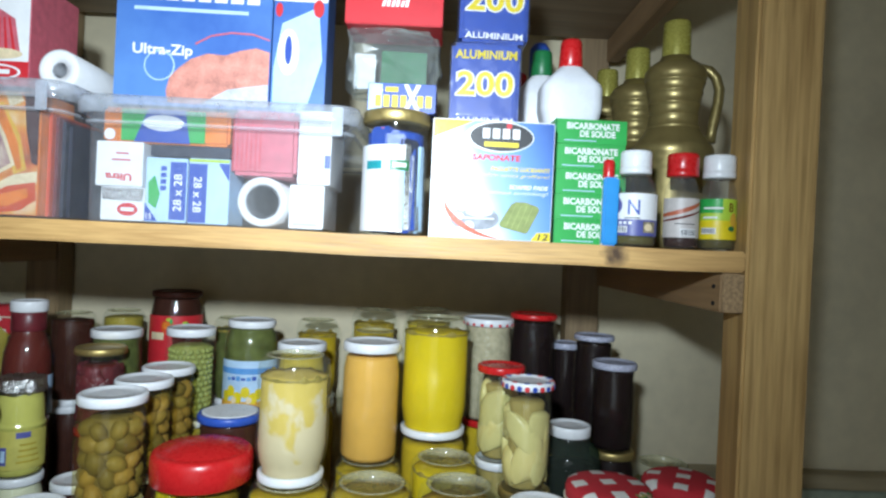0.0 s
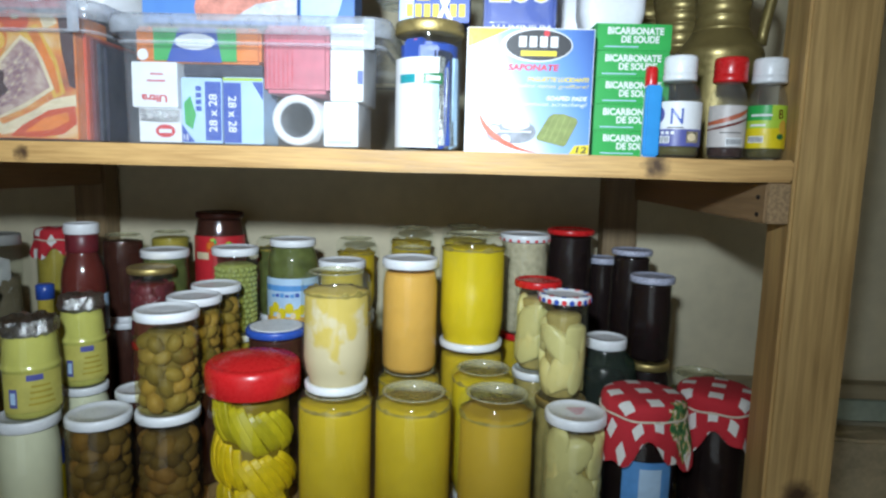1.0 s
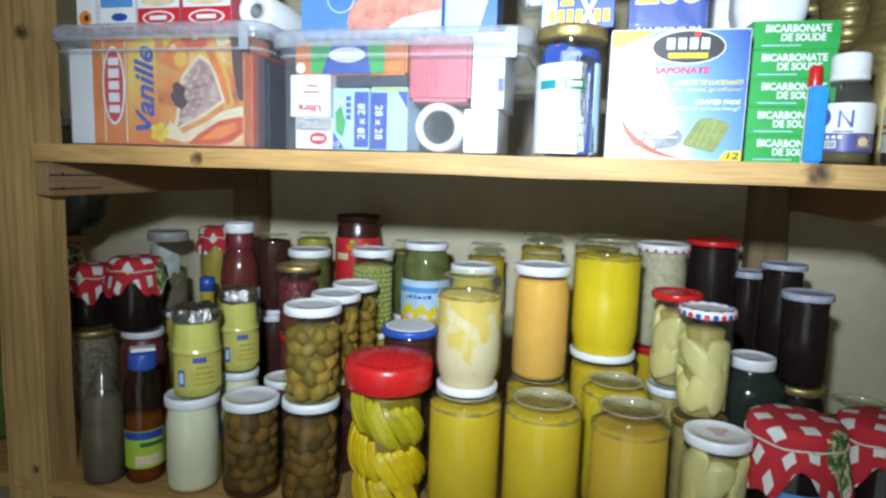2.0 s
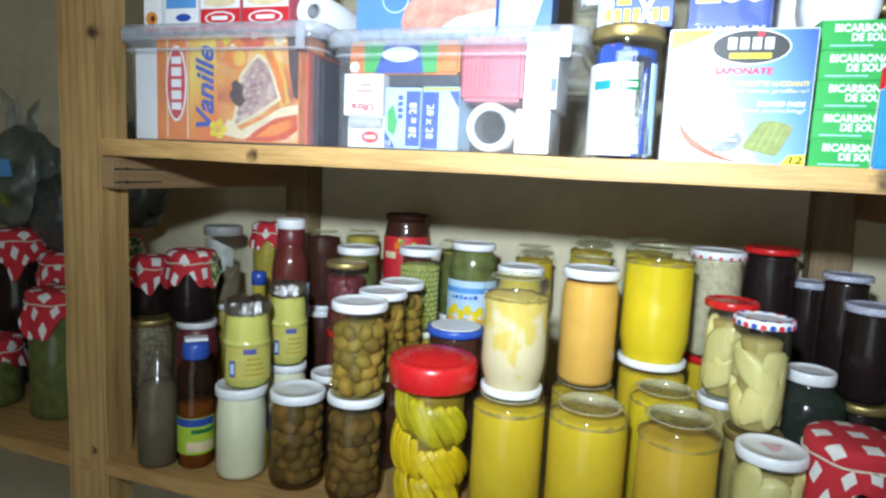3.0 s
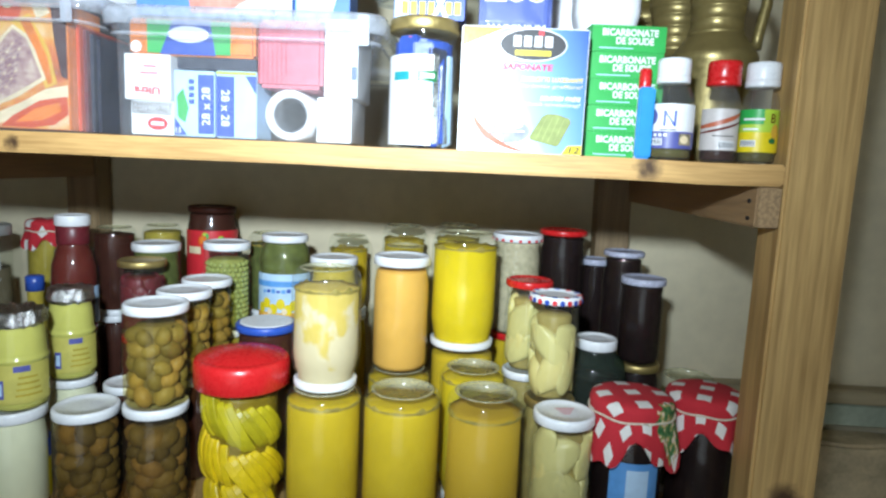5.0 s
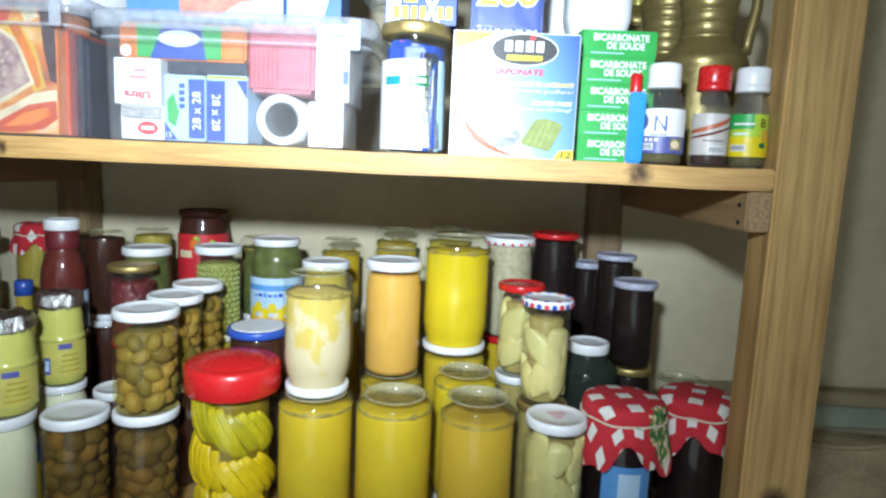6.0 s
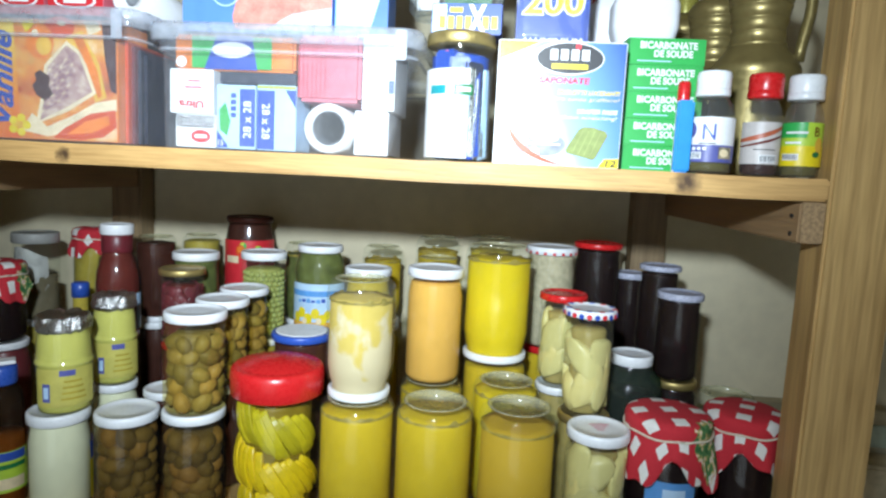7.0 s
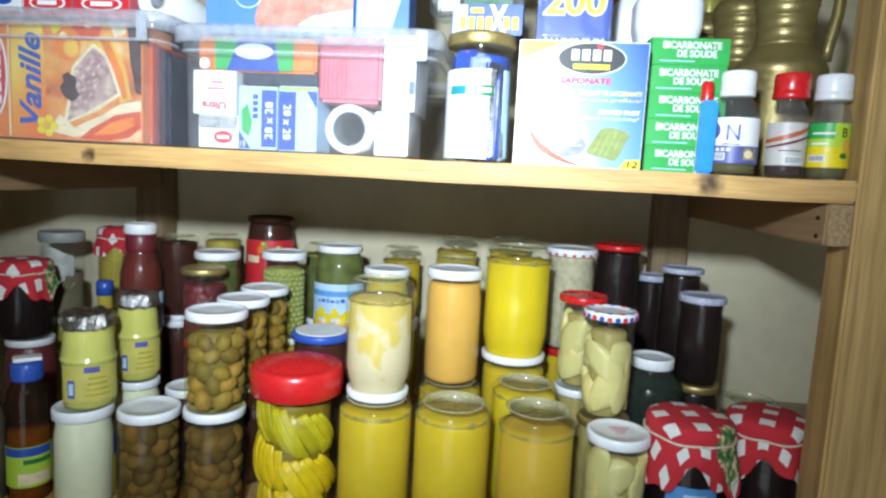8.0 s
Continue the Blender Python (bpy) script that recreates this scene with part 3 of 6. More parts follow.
def fill_olives(j, r, h, rng, size=1.36):
    part("brine", lathe([(r * 0.6, 0.004), (r - 0.0125, 0.007), (r - 0.0125, h - 0.034), (r * 0.6, h - 0.026), (r * 0.5, h - 0.025)], 28), M["brine"], j, smooth=True)
    pitch = 0.0124 * size
    around, rows = max(7, round(2 * math.pi * (r - 0.0115) / (0.0142 * size))), int((h - 0.042) / pitch) + 1
    for k in range(rows):
        for i in range(around):
            a = 2 * math.pi * (i + 0.5 * (k % 2) + rng.uniform(-0.22, 0.22)) / around
            s = size * rng.uniform(0.74, 1.08)
            o = new("olive", OLIVE_MESH)
            o.parent = j
            rr = r - 0.0022 - 0.0085 * s - rng.uniform(0, 0.0012)
            o.matrix_local = pose(rr * math.sin(a), -rr * math.cos(a), 0.0155 + k * pitch + rng.uniform(-0.0025, 0.0025), 0, 0, math.degrees(a)) @ pose(0, 0, 0, rng.uniform(-18, 18), rng.uniform(15, 165), 0) @ Matrix.Scale(s, 4)


def blob(rx, ry, rz, rng, rough=0.15, segs=14):
    bm = bmesh.new()
    bmesh.ops.create_uvsphere(bm, u_segments=segs, v_segments=9, radius=1)
    off = Vector((rng.random() * 50, 0, 0))
    for v in bm.verts:
        v.co *= 1 + rough * noise.noise(v.co * 1.3 + off)
        v.co = (v.co.x * rx, v.co.y * ry, v.co.z * rz)
    return bm


def fill_chunks(j, r, h, rng, material, name, sx, sz, brine):
    part("syrup", lathe([(r * 0.7, 0.004), (r - 0.010, 0.007), (r - 0.010, h - 0.036), (r * 0.7, h - 0.028), (r * 0.6, h - 0.025)], 24), brine, j, smooth=True)
    k, z = 0, 0.010 + sz * 0.8
    while z < h - 0.026 - sz * 0.55:
        n = max(3, round(2 * math.pi * (r - sx * 0.4) / (sx * 1.6)))
        for i in range(n):
            a = 2 * math.pi * (i + 0.5 * (k % 2) + rng.uniform(-0.3, 0.3)) / n
            ob = part(name, blob(sx * rng.uniform(0.85, 1.2), sx * 0.55, sz * rng.uniform(0.85, 1.25), rng, 0.18, 18), material, j, smooth=True)
            rr = r - sx * 0.50 - rng.uniform(0.0, 0.0045)
            place = pose(rr * math.sin(a), -rr * math.cos(a), z + rng.uniform(-0.3, 0.3) * sz, 0, 0, math.degrees(a)) @ pose(0, 0, 0, 0, rng.choice((-1, 1)) * rng.uniform(15, 62), 0)
            ob.matrix_local = place
            back = place.inverted()
            for v in ob.data.vertices:
                q = place @ v.co
                far = math.hypot(q.x, q.y)
                lim = r - 0.0026 - 0.0012 * abs(noise.noise(q * 90))
                if far > lim:
                    v.co = back @ Vector((q.x * lim / far, q.y * lim / far, min(max(q.z, 0.005), h - 0.022)))
        z += sz * 1.22
        k += 1


def fill_grains(j, r, h, rng, material, name, size, brine):
    part("core", lathe([(r * 0.7, 0.004), (r - size - 0.003, 0.006), (r - size - 0.003, h - 0.028), (r * 0.6, h - 0.026)], 24), brine, j, smooth=True)
    verts, faces = [], []
    rows, around = int((h - 0.034) / (size * 1.75)), int(2 * math.pi * (r - size) / (size * 2.0))
    for k in range(rows):
        for i in range(around):
            a = 2 * math.pi * (i + 0.5 * (k % 2) + rng.uniform(-0.2, 0.2)) / around
            c = Vector(((r - size - 0.0026) * math.sin(a), -(r - size - 0.0026) * math.cos(a), 0.008 + size + k * size * 1.75 + rng.uniform(-0.0007, 0.0007)))
            base = len(verts)
            verts += [c + Vector((0, 0, -size)), c + Vector((0, 0, size))]
            for lat in (-0.5, 0.5):
                for q in range(6):
                    w = 2 * math.pi * q / 6
                    verts.append(c + Vector((size * 0.87 * math.cos(w), size * 0.87 * math.sin(w), size * lat)))
            for q in range(6):
                s = (q + 1) % 6
                faces += [(base, base + 2 + s, base + 2 + q), (base + 2 + q, base + 2 + s, base + 8 + s, base + 8 + q), (base + 1, base + 8 + q, base + 8 + s)]
    me = bpy.data.meshes.new(name)
    me.from_pydata(verts, [], faces)
    for f in me.polygons:
        f.use_smooth = True
    me.materials.append(material)
    ob = new(name, me)
    ob.parent = j
    tagged(ob, kind="stuff")


def half_slice(rad, thick, n=12):
    """A half-round slice of vegetable: flat faces, a slightly rounded rind."""
    bm = bmesh.new()
    outline = [(rad * math.cos(math.pi * i / n), rad * math.sin(math.pi * i / n)) for i in range(n + 1)]
    rows = []
    for y, s in ((-thick / 2, 0.95), (-thick * 0.36, 1.0), (thick * 0.36, 1.0), (thick / 2, 0.95)):
        rows.append([bm.verts.new((x * s, y, z * s)) for x, z in outline])
    for a, b in zip(rows, rows[1:]):
        for i in range(len(a)):
            bm.faces.new((a[i], a[(i + 1) % len(a)], b[(i + 1) % len(a)], b[i]))
    bm.faces.new(rows[0])
    bm.faces.new(rows[-1])
    return bm


COUNT = [0]


def jar(x, y, r, z0, z1, content, label, lid="lid_white", flip=False, neck=0.86, lid_r=None, fill=0.012, glass="glass", group="", lid_h=0.014, segs=40, name="preserve_jar", category="jar"):
    h = z1 - z0
    lid_h *= 0.74
    COUNT[0] += 1
    rng = random.Random(COUNT[0])
    j = thing(name, x, y, z0, label, category, group, turn=rng.uniform(-8, 8))
    part("glass_body", lathe(jar_profile(r, h, neck, flip), segs, not flip), M["brine_glass" if content == "olives" and glass == "glass" else "clean_glass" if content in ("plum", "brown", "sauce") else glass], j, "clear glass", True)
    if lid:
        lr = lid_r or r * neck + 0.002
        ob = part("lid", lid_bm(lr, lid_h, segs), M[lid], j, smooth=False)
        for f in ob.data.polygons:
            f.use_smooth = True
        ob.matrix_local = pose(0, 0, lid_h, 180) if flip else pose(0, 0, h - lid_h)
    if flip:
        part("glass_base", lathe([(r * 0.80, h - 0.0006), (r * 0.75, h + 0.0003), (r * 0.70, h - 0.0006), (r * 0.66, h - 0.0022), (0.002, h - 0.0045)], segs), M["base_glass"], j, "thick dusty glass base", True)
    if content == "olives":
        fill_olives(j, r, h, rng)
    elif content == "peas":
        fill_grains(j, r, h, rng, M["pea"], "peas", 0.0047, M["pea_brine"])
    elif content == "rice":
        fill_grains(j, r, h, rng, M["rice"], "pale_beans", 0.0034, M["rice"])
    elif content == "pears":
        fill_chunks(j, r, h, rng, M["pear"], "pear_piece", 0.0190, 0.031, M["syrup"])
    elif content == "berries":
        fill_chunks(j, r, h, rng, M["berry"], "red_fruit", 0.0085, 0.0085, M["sauce"])
    elif content:
        q = jar_profile(r, h, neck, flip, 0.0028 if flip else 0.0024)
        if flip:
            wall = (r - 0.0030) if fill > 0.018 else r * 0.93
            q = [(a, z) for a, z in q if z < h - fill - 0.001] + [(wall - 0.001, h - fill), (r * 0.6, h - fill + 0.0012), (0.003, h - fill + 0.001)]
        else:
            q = [(max(a, 0.001), max(z, 0.003)) for a, z in q][1:]
            q = [(a, z) for a, z in q if z < h - fill] + [(q[-1][0] * 0.98, h - max(fill, 0.013)), (0.003, h - max(fill, 0.013))]
        bm = lathe(q, segs)
        if flip:
            for v in bm.verts:
                if v.co.z > h - fill - 0.002:
                    v.co.z += 0.0022 * noise.noise(v.co * 55 + Vector((COUNT[0] * 3.1, 0, 0)))
        part("filling", bm, M[content], j, smooth=True)
        # Uneven dark ring at the fill line, standing for refraction in the glass.
        if flip and fill > 0.012:
            ring, n = bmesh.new(), 72
            rows = [[], [], []]
            for i in range(n):
                a = 2 * math.pi * i / n
                lift = 0.0006 + 0.0075 * max(0.0, noise.noise((4 * math.cos(a), 4 * math.sin(a), COUNT[0] * 1.7)) + 0.08)
                for k, zz in enumerate((h - fill - 0.0010 - 0.3 * lift, h - fill + 0.4 * lift, h - fill + lift)):
                    rr = (min(r - 0.0026, wall + 0.001) if k < 2 else wall - 0.0010)
                    rows[k].append(ring.verts.new((rr * math.sin(a), -rr * math.cos(a), zz)))
            for lo, hi in zip(rows, rows[1:]):
                for i in range(n):
                    ring.faces.new((lo[i], lo[(i + 1) % n], hi[(i + 1) % n], hi[i]))
            part("refraction_ring", ring, M["refraction_ring"], j, "dark uneven rim painted in for refraction at the fill line", True)
    return j


def under(x, y, r, z1, content="ochre", flip=False, lid="lid_white", label="glass jar of home preserve under another jar"):
    return jar(x, y, r, LOW, z1, content, label, lid, flip, group="jars of the lower tier", segs=28)


def cloth_cover(j, r, h, skirt, seed, name="cloth_cover"):
    """A gingham round tied over a jar: flat top, rounded edge, a wavy skirt, and the string."""
    rng = random.Random(seed)
    bm = bmesh.new()
    uvl = bm.loops.layers.uv.new("UVMap")
    segs = 72
    ph = [rng.uniform(0, 6.28) for _ in range(4)]
    rows, spots = [], []
    for k, (rr, zz) in enumerate([(0.004, h + 0.004), (r * 0.5, h + 0.0035), (r * 0.85, h + 0.002), (r * 0.98, h - 0.001), (r * 1.02, h - 0.006), (r * 1.01, h - 0.014), (r * 1.0, h - 0.017), (r * 1.03, h - 0.022), (r * 1.10, h - 0.022 - skirt * 0.4), (r * 1.14, h - 0.022 - skirt * 0.7), (r * 1.16, h - 0.022 - skirt)]):
        arc = (0.004, r * 0.5, r * 0.85, r, r * 1.1, r * 1.28, r * 1.36, r * 1.5, r * 1.5 + skirt * 0.4, r * 1.5 + skirt * 0.7, r * 1.5 + skirt)[k]
        row, sp = [], []
        for i in range(segs):
            a = 2 * math.pi * i / segs
            w = max(0, k - 6) / 4
            ripple = 1 + w * (0.05 * math.sin(7 * a + ph[0]) + 0.035 * math.sin(12 * a + ph[1]))
            drop = w * (0.45 * skirt * math.sin(4 * a + ph[2]) + 0.2 * skirt * math.sin(9 * a + ph[3])) * (1 if k == 10 else 0.6)
            dome = 0.0012 * noise.noise((rr * 60 * math.cos(a), rr * 60 * math.sin(a), seed))
            row.append(bm.verts.new((rr * ripple * math.sin(a), -rr * ripple * math.cos(a), zz + drop + dome)))
            sp.append((arc * math.sin(a), -arc * math.cos(a)))
        rows.append(row)
        spots.append(sp)
    where = {v: s for row, sp in zip(rows, spots) for v, s in zip(row, sp)}
    for a, b in zip(rows, rows[1:]):
        for i in range(segs):
            bm.faces.new((a[i], a[(i + 1) % segs], b[(i + 1) % segs], b[i]))
    bm.faces.new(rows[0])
    for f in bm.faces:
        for lp in f.loops:
            lp[uvl].uv = where[lp.vert]
    c = part(name, bm, M["cloth"], j, "red and white gingham cloth with printed leaves", True)
    pts = [(r * 1.03 * math.sin(2 * math.pi * i / 40), -r * 1.03 * math.cos(2 * math.pi * i / 40), h - 0.0165 + 0.001 * math.sin(i)) for i in range(41)]
    part("string", tube(pts, 0.0013, 6, (0, 0, 1)), M["string"], c, "pale cotton string", True)
    return c


# front row of the lower shelf
G1 = "jars of green olives"
mj = jar(-0.526, 0.048, 0.0350, LOW, 0.966, "mayo", "glass jar of cream mayonnaise with a white lid", neck=0.93, lid_h=0.018)
wrap(mj, 0.0354, 106, 150, 0.012, 0.075, M["yellow"])
wrap(mj, 0.0357, 106, 150, 0.062, 0.085, M["blue"], "printed_band")
jar(-0.446, 0.060, 0.0374, LOW, 0.967, "olives", "glass jar of dark olives with a white lid", group=G1, glass="darker_glass", neck=0.93, lid_h=0.016)
jar(-0.361, 0.060, 0.0374, LOW, 0.976, "olives", "glass jar of dark olives under a second olive jar", group=G1, glass="darker_glass", neck=0.93, lid_h=0.015)
jar(-0.359, 0.060, 0.0368, 0.976, 1.097, "olives", "glass jar of green olives standing on another olive jar", group=G1, neck=0.93, lid_h=0.015)
jar(-0.366, 0.150, 0.0350, 0.980, 1.094, "olives", "glass jar of green olives with a white lid", group=G1, neck=0.93)
jar(-0.369, 0.230, 0.0350, 0.980, 1.094, "olives", "glass jar of green olives with a faded white lid", group=G1, neck=0.93)
under(-0.366, 0.150, 0.036, 0.980, "brown")
under(-0.369, 0.230, 0.036, 0.980, "brown")

# the wide jar with the domed red lid
pj = thing("pickle_jar", -0.2572, 0.060, LOW, "wide jar of yellow pickled slices with a domed red plastic lid", "jar")
part("glass_body", lathe([(0.042, 0), (0.050, 0.004), (0.0525, 0.014), (0.0525, 0.139), (0.050, 0.159), (0.046, 0.169), (0.046, 0.179)], 44, False), M["clean_glass"], pj, "clear glass", True)
part("lid", lathe([(0.0525, 0.167), (0.0545, 0.169), (0.0548, 0.191), (0.0535, 0.1975), (0.050, 0.2005), (0.046, 0.1995), (0.043, 0.201), (0.030, 0.2065), (0.012, 0.2085), (0.002, 0.209)], 48), M["lid_red"], pj, "domed glossy red plastic lid", True)
part("brine", lathe([(0.040, 0.003), (0.0405, 0.010), (0.0405, 0.155), (0.038, 0.161), (0.030, 0.160)], 28), M["slice_brine"], pj, smooth=True)
rs = random.Random(5)
SLICE_TURN = Matrix(((0, -1, 0, 0), (0, 0, -1, 0), (1, 0, 0, 0), (0, 0, 0, 1)))
for a0, z0, lean, n, da, dz, mt in ((-80, 0.090, -10, 7, 12.5, -0.0012, "slice"), (-6, 0.128, -30, 8, 12.0, -0.0008, "slice_green"), (-44, 0.146, -16, 3, 12.0, 0.0, "slice_green"), (14, 0.068, -34, 7, 12.0, 0.0006, "slice"), (-34, 0.032, -26, 9, 12.5, 0.0, "slice")):
    for i in range(n):
        a = radians(a0 + i * da + rs.uniform(-1.5, 1.5))
        o = part("pickle_slice", half_slice(0.0310 + rs.uniform(-0.004, 0.002), 0.0090), M[mt], pj)
        o.matrix_local = pose(0.0365 * math.sin(a), -0.0365 * math.cos(a), z0 + i * dz + rs.uniform(-0.002, 0.002), 0, 0, math.degrees(a)) @ pose(0, 0, 0, 0, lean + rs.uniform(-4, 4), 0) @ SLICE_TURN @ Matrix.Diagonal((1.0, 1.0, 0.40, 1.0))
# yellow purees standing on their lids
G2 = "upturned jars of yellow puree"
jar(-0.1590, 0.058, 0.0452, LOW, 1.007, "ochre", "upturned glass jar of ochre yellow puree", flip=True, group=G2, fill=0.015)
gj = jar(-0.160, 0.066, 0.0403, 1.007, 1.147, "pulp", "upturned jar of separated pale yellow pulp on another jar", flip=True, group=G2, fill=0.024, neck=0.86, glass="dusty_glass", lid_h=0.013)
jar(-0.0665, 0.056, 0.0468, LOW, 1.010, "ochre", "upturned glass jar of ochre yellow puree", flip=True, group=G2, fill=0.015)
jar(0.030, 0.050, 0.0455, LOW, 1.014, "smeared", "upturned glass jar of streaked brownish yellow puree", flip=True, group=G2, fill=0.023)
jar(-0.084, 0.190, 0.0446, LOW, 0.992, "ochre", "upturned glass jar of ochre puree under a jar of orange puree", flip=True, group=G2, fill=0.0155)
jar(-0.085, 0.190, 0.0388, 0.992, 1.147, "orange", "slim jar of smooth orange puree with a white lid", neck=0.93, lid_h=0.017, fill=0.02, name="orange_puree_jar")
jar(0.002, 0.226, 0.0460, LOW, 1.018, "ochre", "upturned glass jar of yellow puree under a larger jar", flip=True, group=G2)
jar(0.000, 0.226, 0.0472, 1.018, 1.178, "lemon", "large upturned jar of bright yellow puree on a white lid", flip=True, group=G2, fill=0.020, neck=0.9)
jar(0.017, 0.139, 0.0430, LOW, 1.014, "lemon", "upturned glass jar of yellow puree between two rows", flip=True, group=G2, fill=0.0155)

# pears
G3 = "jars of stewed pears"
pr = jar(0.121, 0.050, 0.0362, LOW, 0.996, "pears", "jar of pale stewed pears with a worn white lid", group=G3, neck=0.92, lid_h=0.016)
for k in range(4):
    part("printed_bar", block(-0.013 + 0.003 * k, 0.010 - 0.002 * k, -0.0006, 0.0006, 0, 0.0003, 0), M["pink"], pr).matrix_local = pose(0.002, 0.008 - 0.0055 * k, 0.1574, 0, 0, 12)
under(0.115, 0.125, 0.0350, 0.985, "syrup", lid="lid_gold")
fl = jar(0.114, 0.125, 0.0312, 0.985, 1.118, "pears", "jar of stewed pears with a red, blue and white patterned lid", group=G3, neck=0.97, lid_h=0.013)
for i in range(22):
    a = 2 * math.pi * i / 22
    dot = part("printed_spot", lathe([(0.0033, 0), (0.0033, 0.0004)], 8), M["red" if i % 2 else "blue"], fl)
    dot.matrix_local = pose(0.0326 * math.sin(a), -0.0326 * math.cos(a), 0.133 - 0.0065, 90, 0, math.degrees(a))
for i in range(12):
    a = 2 * math.pi * (i + 0.4) / 12
    dot = part("printed_spot", lathe([(0.0036, 0), (0.0036, 0.0004)], 8), M["blue" if i % 2 else "red"], fl)
    dot.matrix_local = pose(0.0288 * math.sin(a), -0.0288 * math.cos(a), 0.1328)
under(0.090, 0.205, 0.0340, 0.994, "syrup")
jar(0.090, 0.205, 0.0312, 0.994, 1.120, "pears", "jar of pale stewed pears with a red lid", "lid_red", group=G3, neck=0.97, lid_h=0.013)

# gingham-covered jars at the post
G4 = "jars with gingham covers"
g = jar(0.203, 0.070, 0.0420, LOW, 1.008, "plum", "jar of dark jam under a red gingham cloth cover", "lid_gold", group=G4, neck=0.9)
cloth_cover(g, 0.0475, 0.174, 0.036, 3)
wrap(g, 0.0425, -48, 30, 0.02, 0.108, M["sky"])
wrap(g, 0.0428, -22, 12, 0.02, 0.100, M["pale"], "printed_panel")
g = jar(0.301, 0.102, 0.0400, LOW, 1.006, "plum", "jar of dark jam under a red gingham cloth cover", "lid_gold", group=G4, neck=0.9)
cloth_cover(g, 0.0455, 0.172, 0.030, 8)
faced(g, 150)

# right-hand back corner
gr = thing("storage_jar", 0.187, 0.205, LOW, "dark green glass jar with a white lid", "jar")
part("glass_body", lathe([(0.030, 0), (0.042, 0.005), (0.043, 0.015), (0.043, 0.155), (0.040, 0.172), (0.028, 0.184), (0.0265, 0.196)], 36, False), M["green_glass"], gr, "dark green glass", True)
part("filling", lathe([(0.03, 0.004), (0.034, 0.01), (0.034, 0.15), (0.02, 0.151)], 28), M["plum"], gr, smooth=True)
part("lid", lid_bm(0.0285, 0.014), M["lid_white"], gr, smooth=True).matrix_local = pose(0, 0, 0.191)
G5 = "jars of dark plum jam"
under(0.258, 0.246, 0.0340, 1.000, "plum", lid="lid_gold")
under(0.250, 0.332, 0.0340, 1.000, "plum", lid="lid_gold")
under(0.224, 0.412, 0.0280, 0.990, "plum", lid="lid_gold")
under(0.163, 0.395, 0.0380, 1.000, "plum")
jar(0.257, 0.246, 0.0302, 1.000, 1.124, "plum", "slim jar of dark plum jam with a speckled lid", "lid_speckle", group=G5, neck=0.97, lid_h=0.013)
jar(0.249, 0.332, 0.0300, 1.000, 1.150, "plum", "slim jar of dark plum jam with a speckled lid", "lid_speckle", group=G5, neck=0.97, lid_h=0.011)
jar(0.222, 0.412, 0.0260, 0.990, 1.125, "plum", "slim jar of dark plum jam", "lid_speckle", group=G5, neck=0.97, lid_h=0.013)
jar(0.163, 0.395, 0.0380, 1.000, 1.173, "plum", "jar of very dark jam with a red lid", "lid_red", group=G5, neck=0.97, lid_h=0.012)
jar(0.312, 0.192, 0.0400, LOW, 1.000, "greenveg", "upturned dusty glass jar with a greenish filling", flip=True, fill=0.03, glass="dusty_glass")
under(0.085, 0.365, 0.0400, 1.005, "ochre", lid="lid_red")
bw = jar(0.085, 0.365, 0.0395, 1.005, 1.166, "beans", "jar of pale beans with a white and red lid", neck=0.98, lid_h=0.016)
for i in range(18):
    a = 2 * math.pi * i / 18
    part("printed_dash", block(-0.0025, 0.0025, -0.0004, 0.0004, -0.002, 0.002, 0), M["red"], bw).matrix_local = pose(0.0406 * math.sin(a), -0.0406 * math.cos(a), 0.152, 0, 0, math.degrees(a))

# middle back
for x, y, r, z1, c, u in ((-0.205, 0.452, 0.0360, 1.140, "ochre", "ochre"), (-0.107, 0.452, 0.0385, 1.162, "ochre", "ochre"), (-0.012, 0.452, 0.0405, 1.168, "lemon", "ochre"), (-0.092, 0.300, 0.0370, 1.146, "pulp", "ochre")):
    under(x, y, r, 1.0, u)
    jar(x, y, r, 1.0, z1, c, "upturned jar of yellow puree near the back wall", flip=True, group=G2, fill=0.026, segs=28)
under(-0.196, 0.280, 0.0360, 1.0, "ochre")
jar(-0.196, 0.280, 0.0350, 1.0, 1.127, "ochre", "jar of yellow puree with a white lid", neck=0.96, lid_h=0.016, segs=28)
under(-0.288, 0.342, 0.0410, 1.0, "oil")
lb = jar(-0.288, 0.342, 0.0408, 1.0, 1.149, "greenveg", "jar of pickled greens with a blue and yellow label", neck=0.84, lid_h=0.015, segs=36)
wrap(lb, 0.0412, -75, 75, 0.028, 0.090, M["pale"])
wrap(lb, 0.0413, -75, 75, 0.004, 0.029, M["amber_liquid"], "printed_band")
wrap(lb, 0.0414, -75, 75, 0.070, 0.079, M["sky"], "printed_band")
for q, zc in ((-52, 0.036), (-38, 0.044), (-22, 0.035), (-6, 0.043), (10, 0.034), (22, 0.040)):
    wrap_oval(lb, 0.0416 + 0.0001 * (q % 3), q, zc, 9.5, 0.0085, M["yellow"], "printed_fruit")
for q, zc in ((-30, 0.031), (2, 0.031), (30, 0.033)):
    wrap_oval(lb, 0.0420, q, zc, 6, 0.0050, M["cream"], "printed_fruit")
for q in range(6):
    wrap(lb, 0.0417, -48 + 11 * q, -39.5 + 11 * q, 0.0600 + 0.0008 * (q % 2), 0.0645 + 0.0012 * (q % 3), M["blue" if q % 2 else "sky"], "printed_bar", 3)
wrap_oval(lb, 0.0418, 38, 0.060, 11, 0.016, M["white"], "printed_figure")
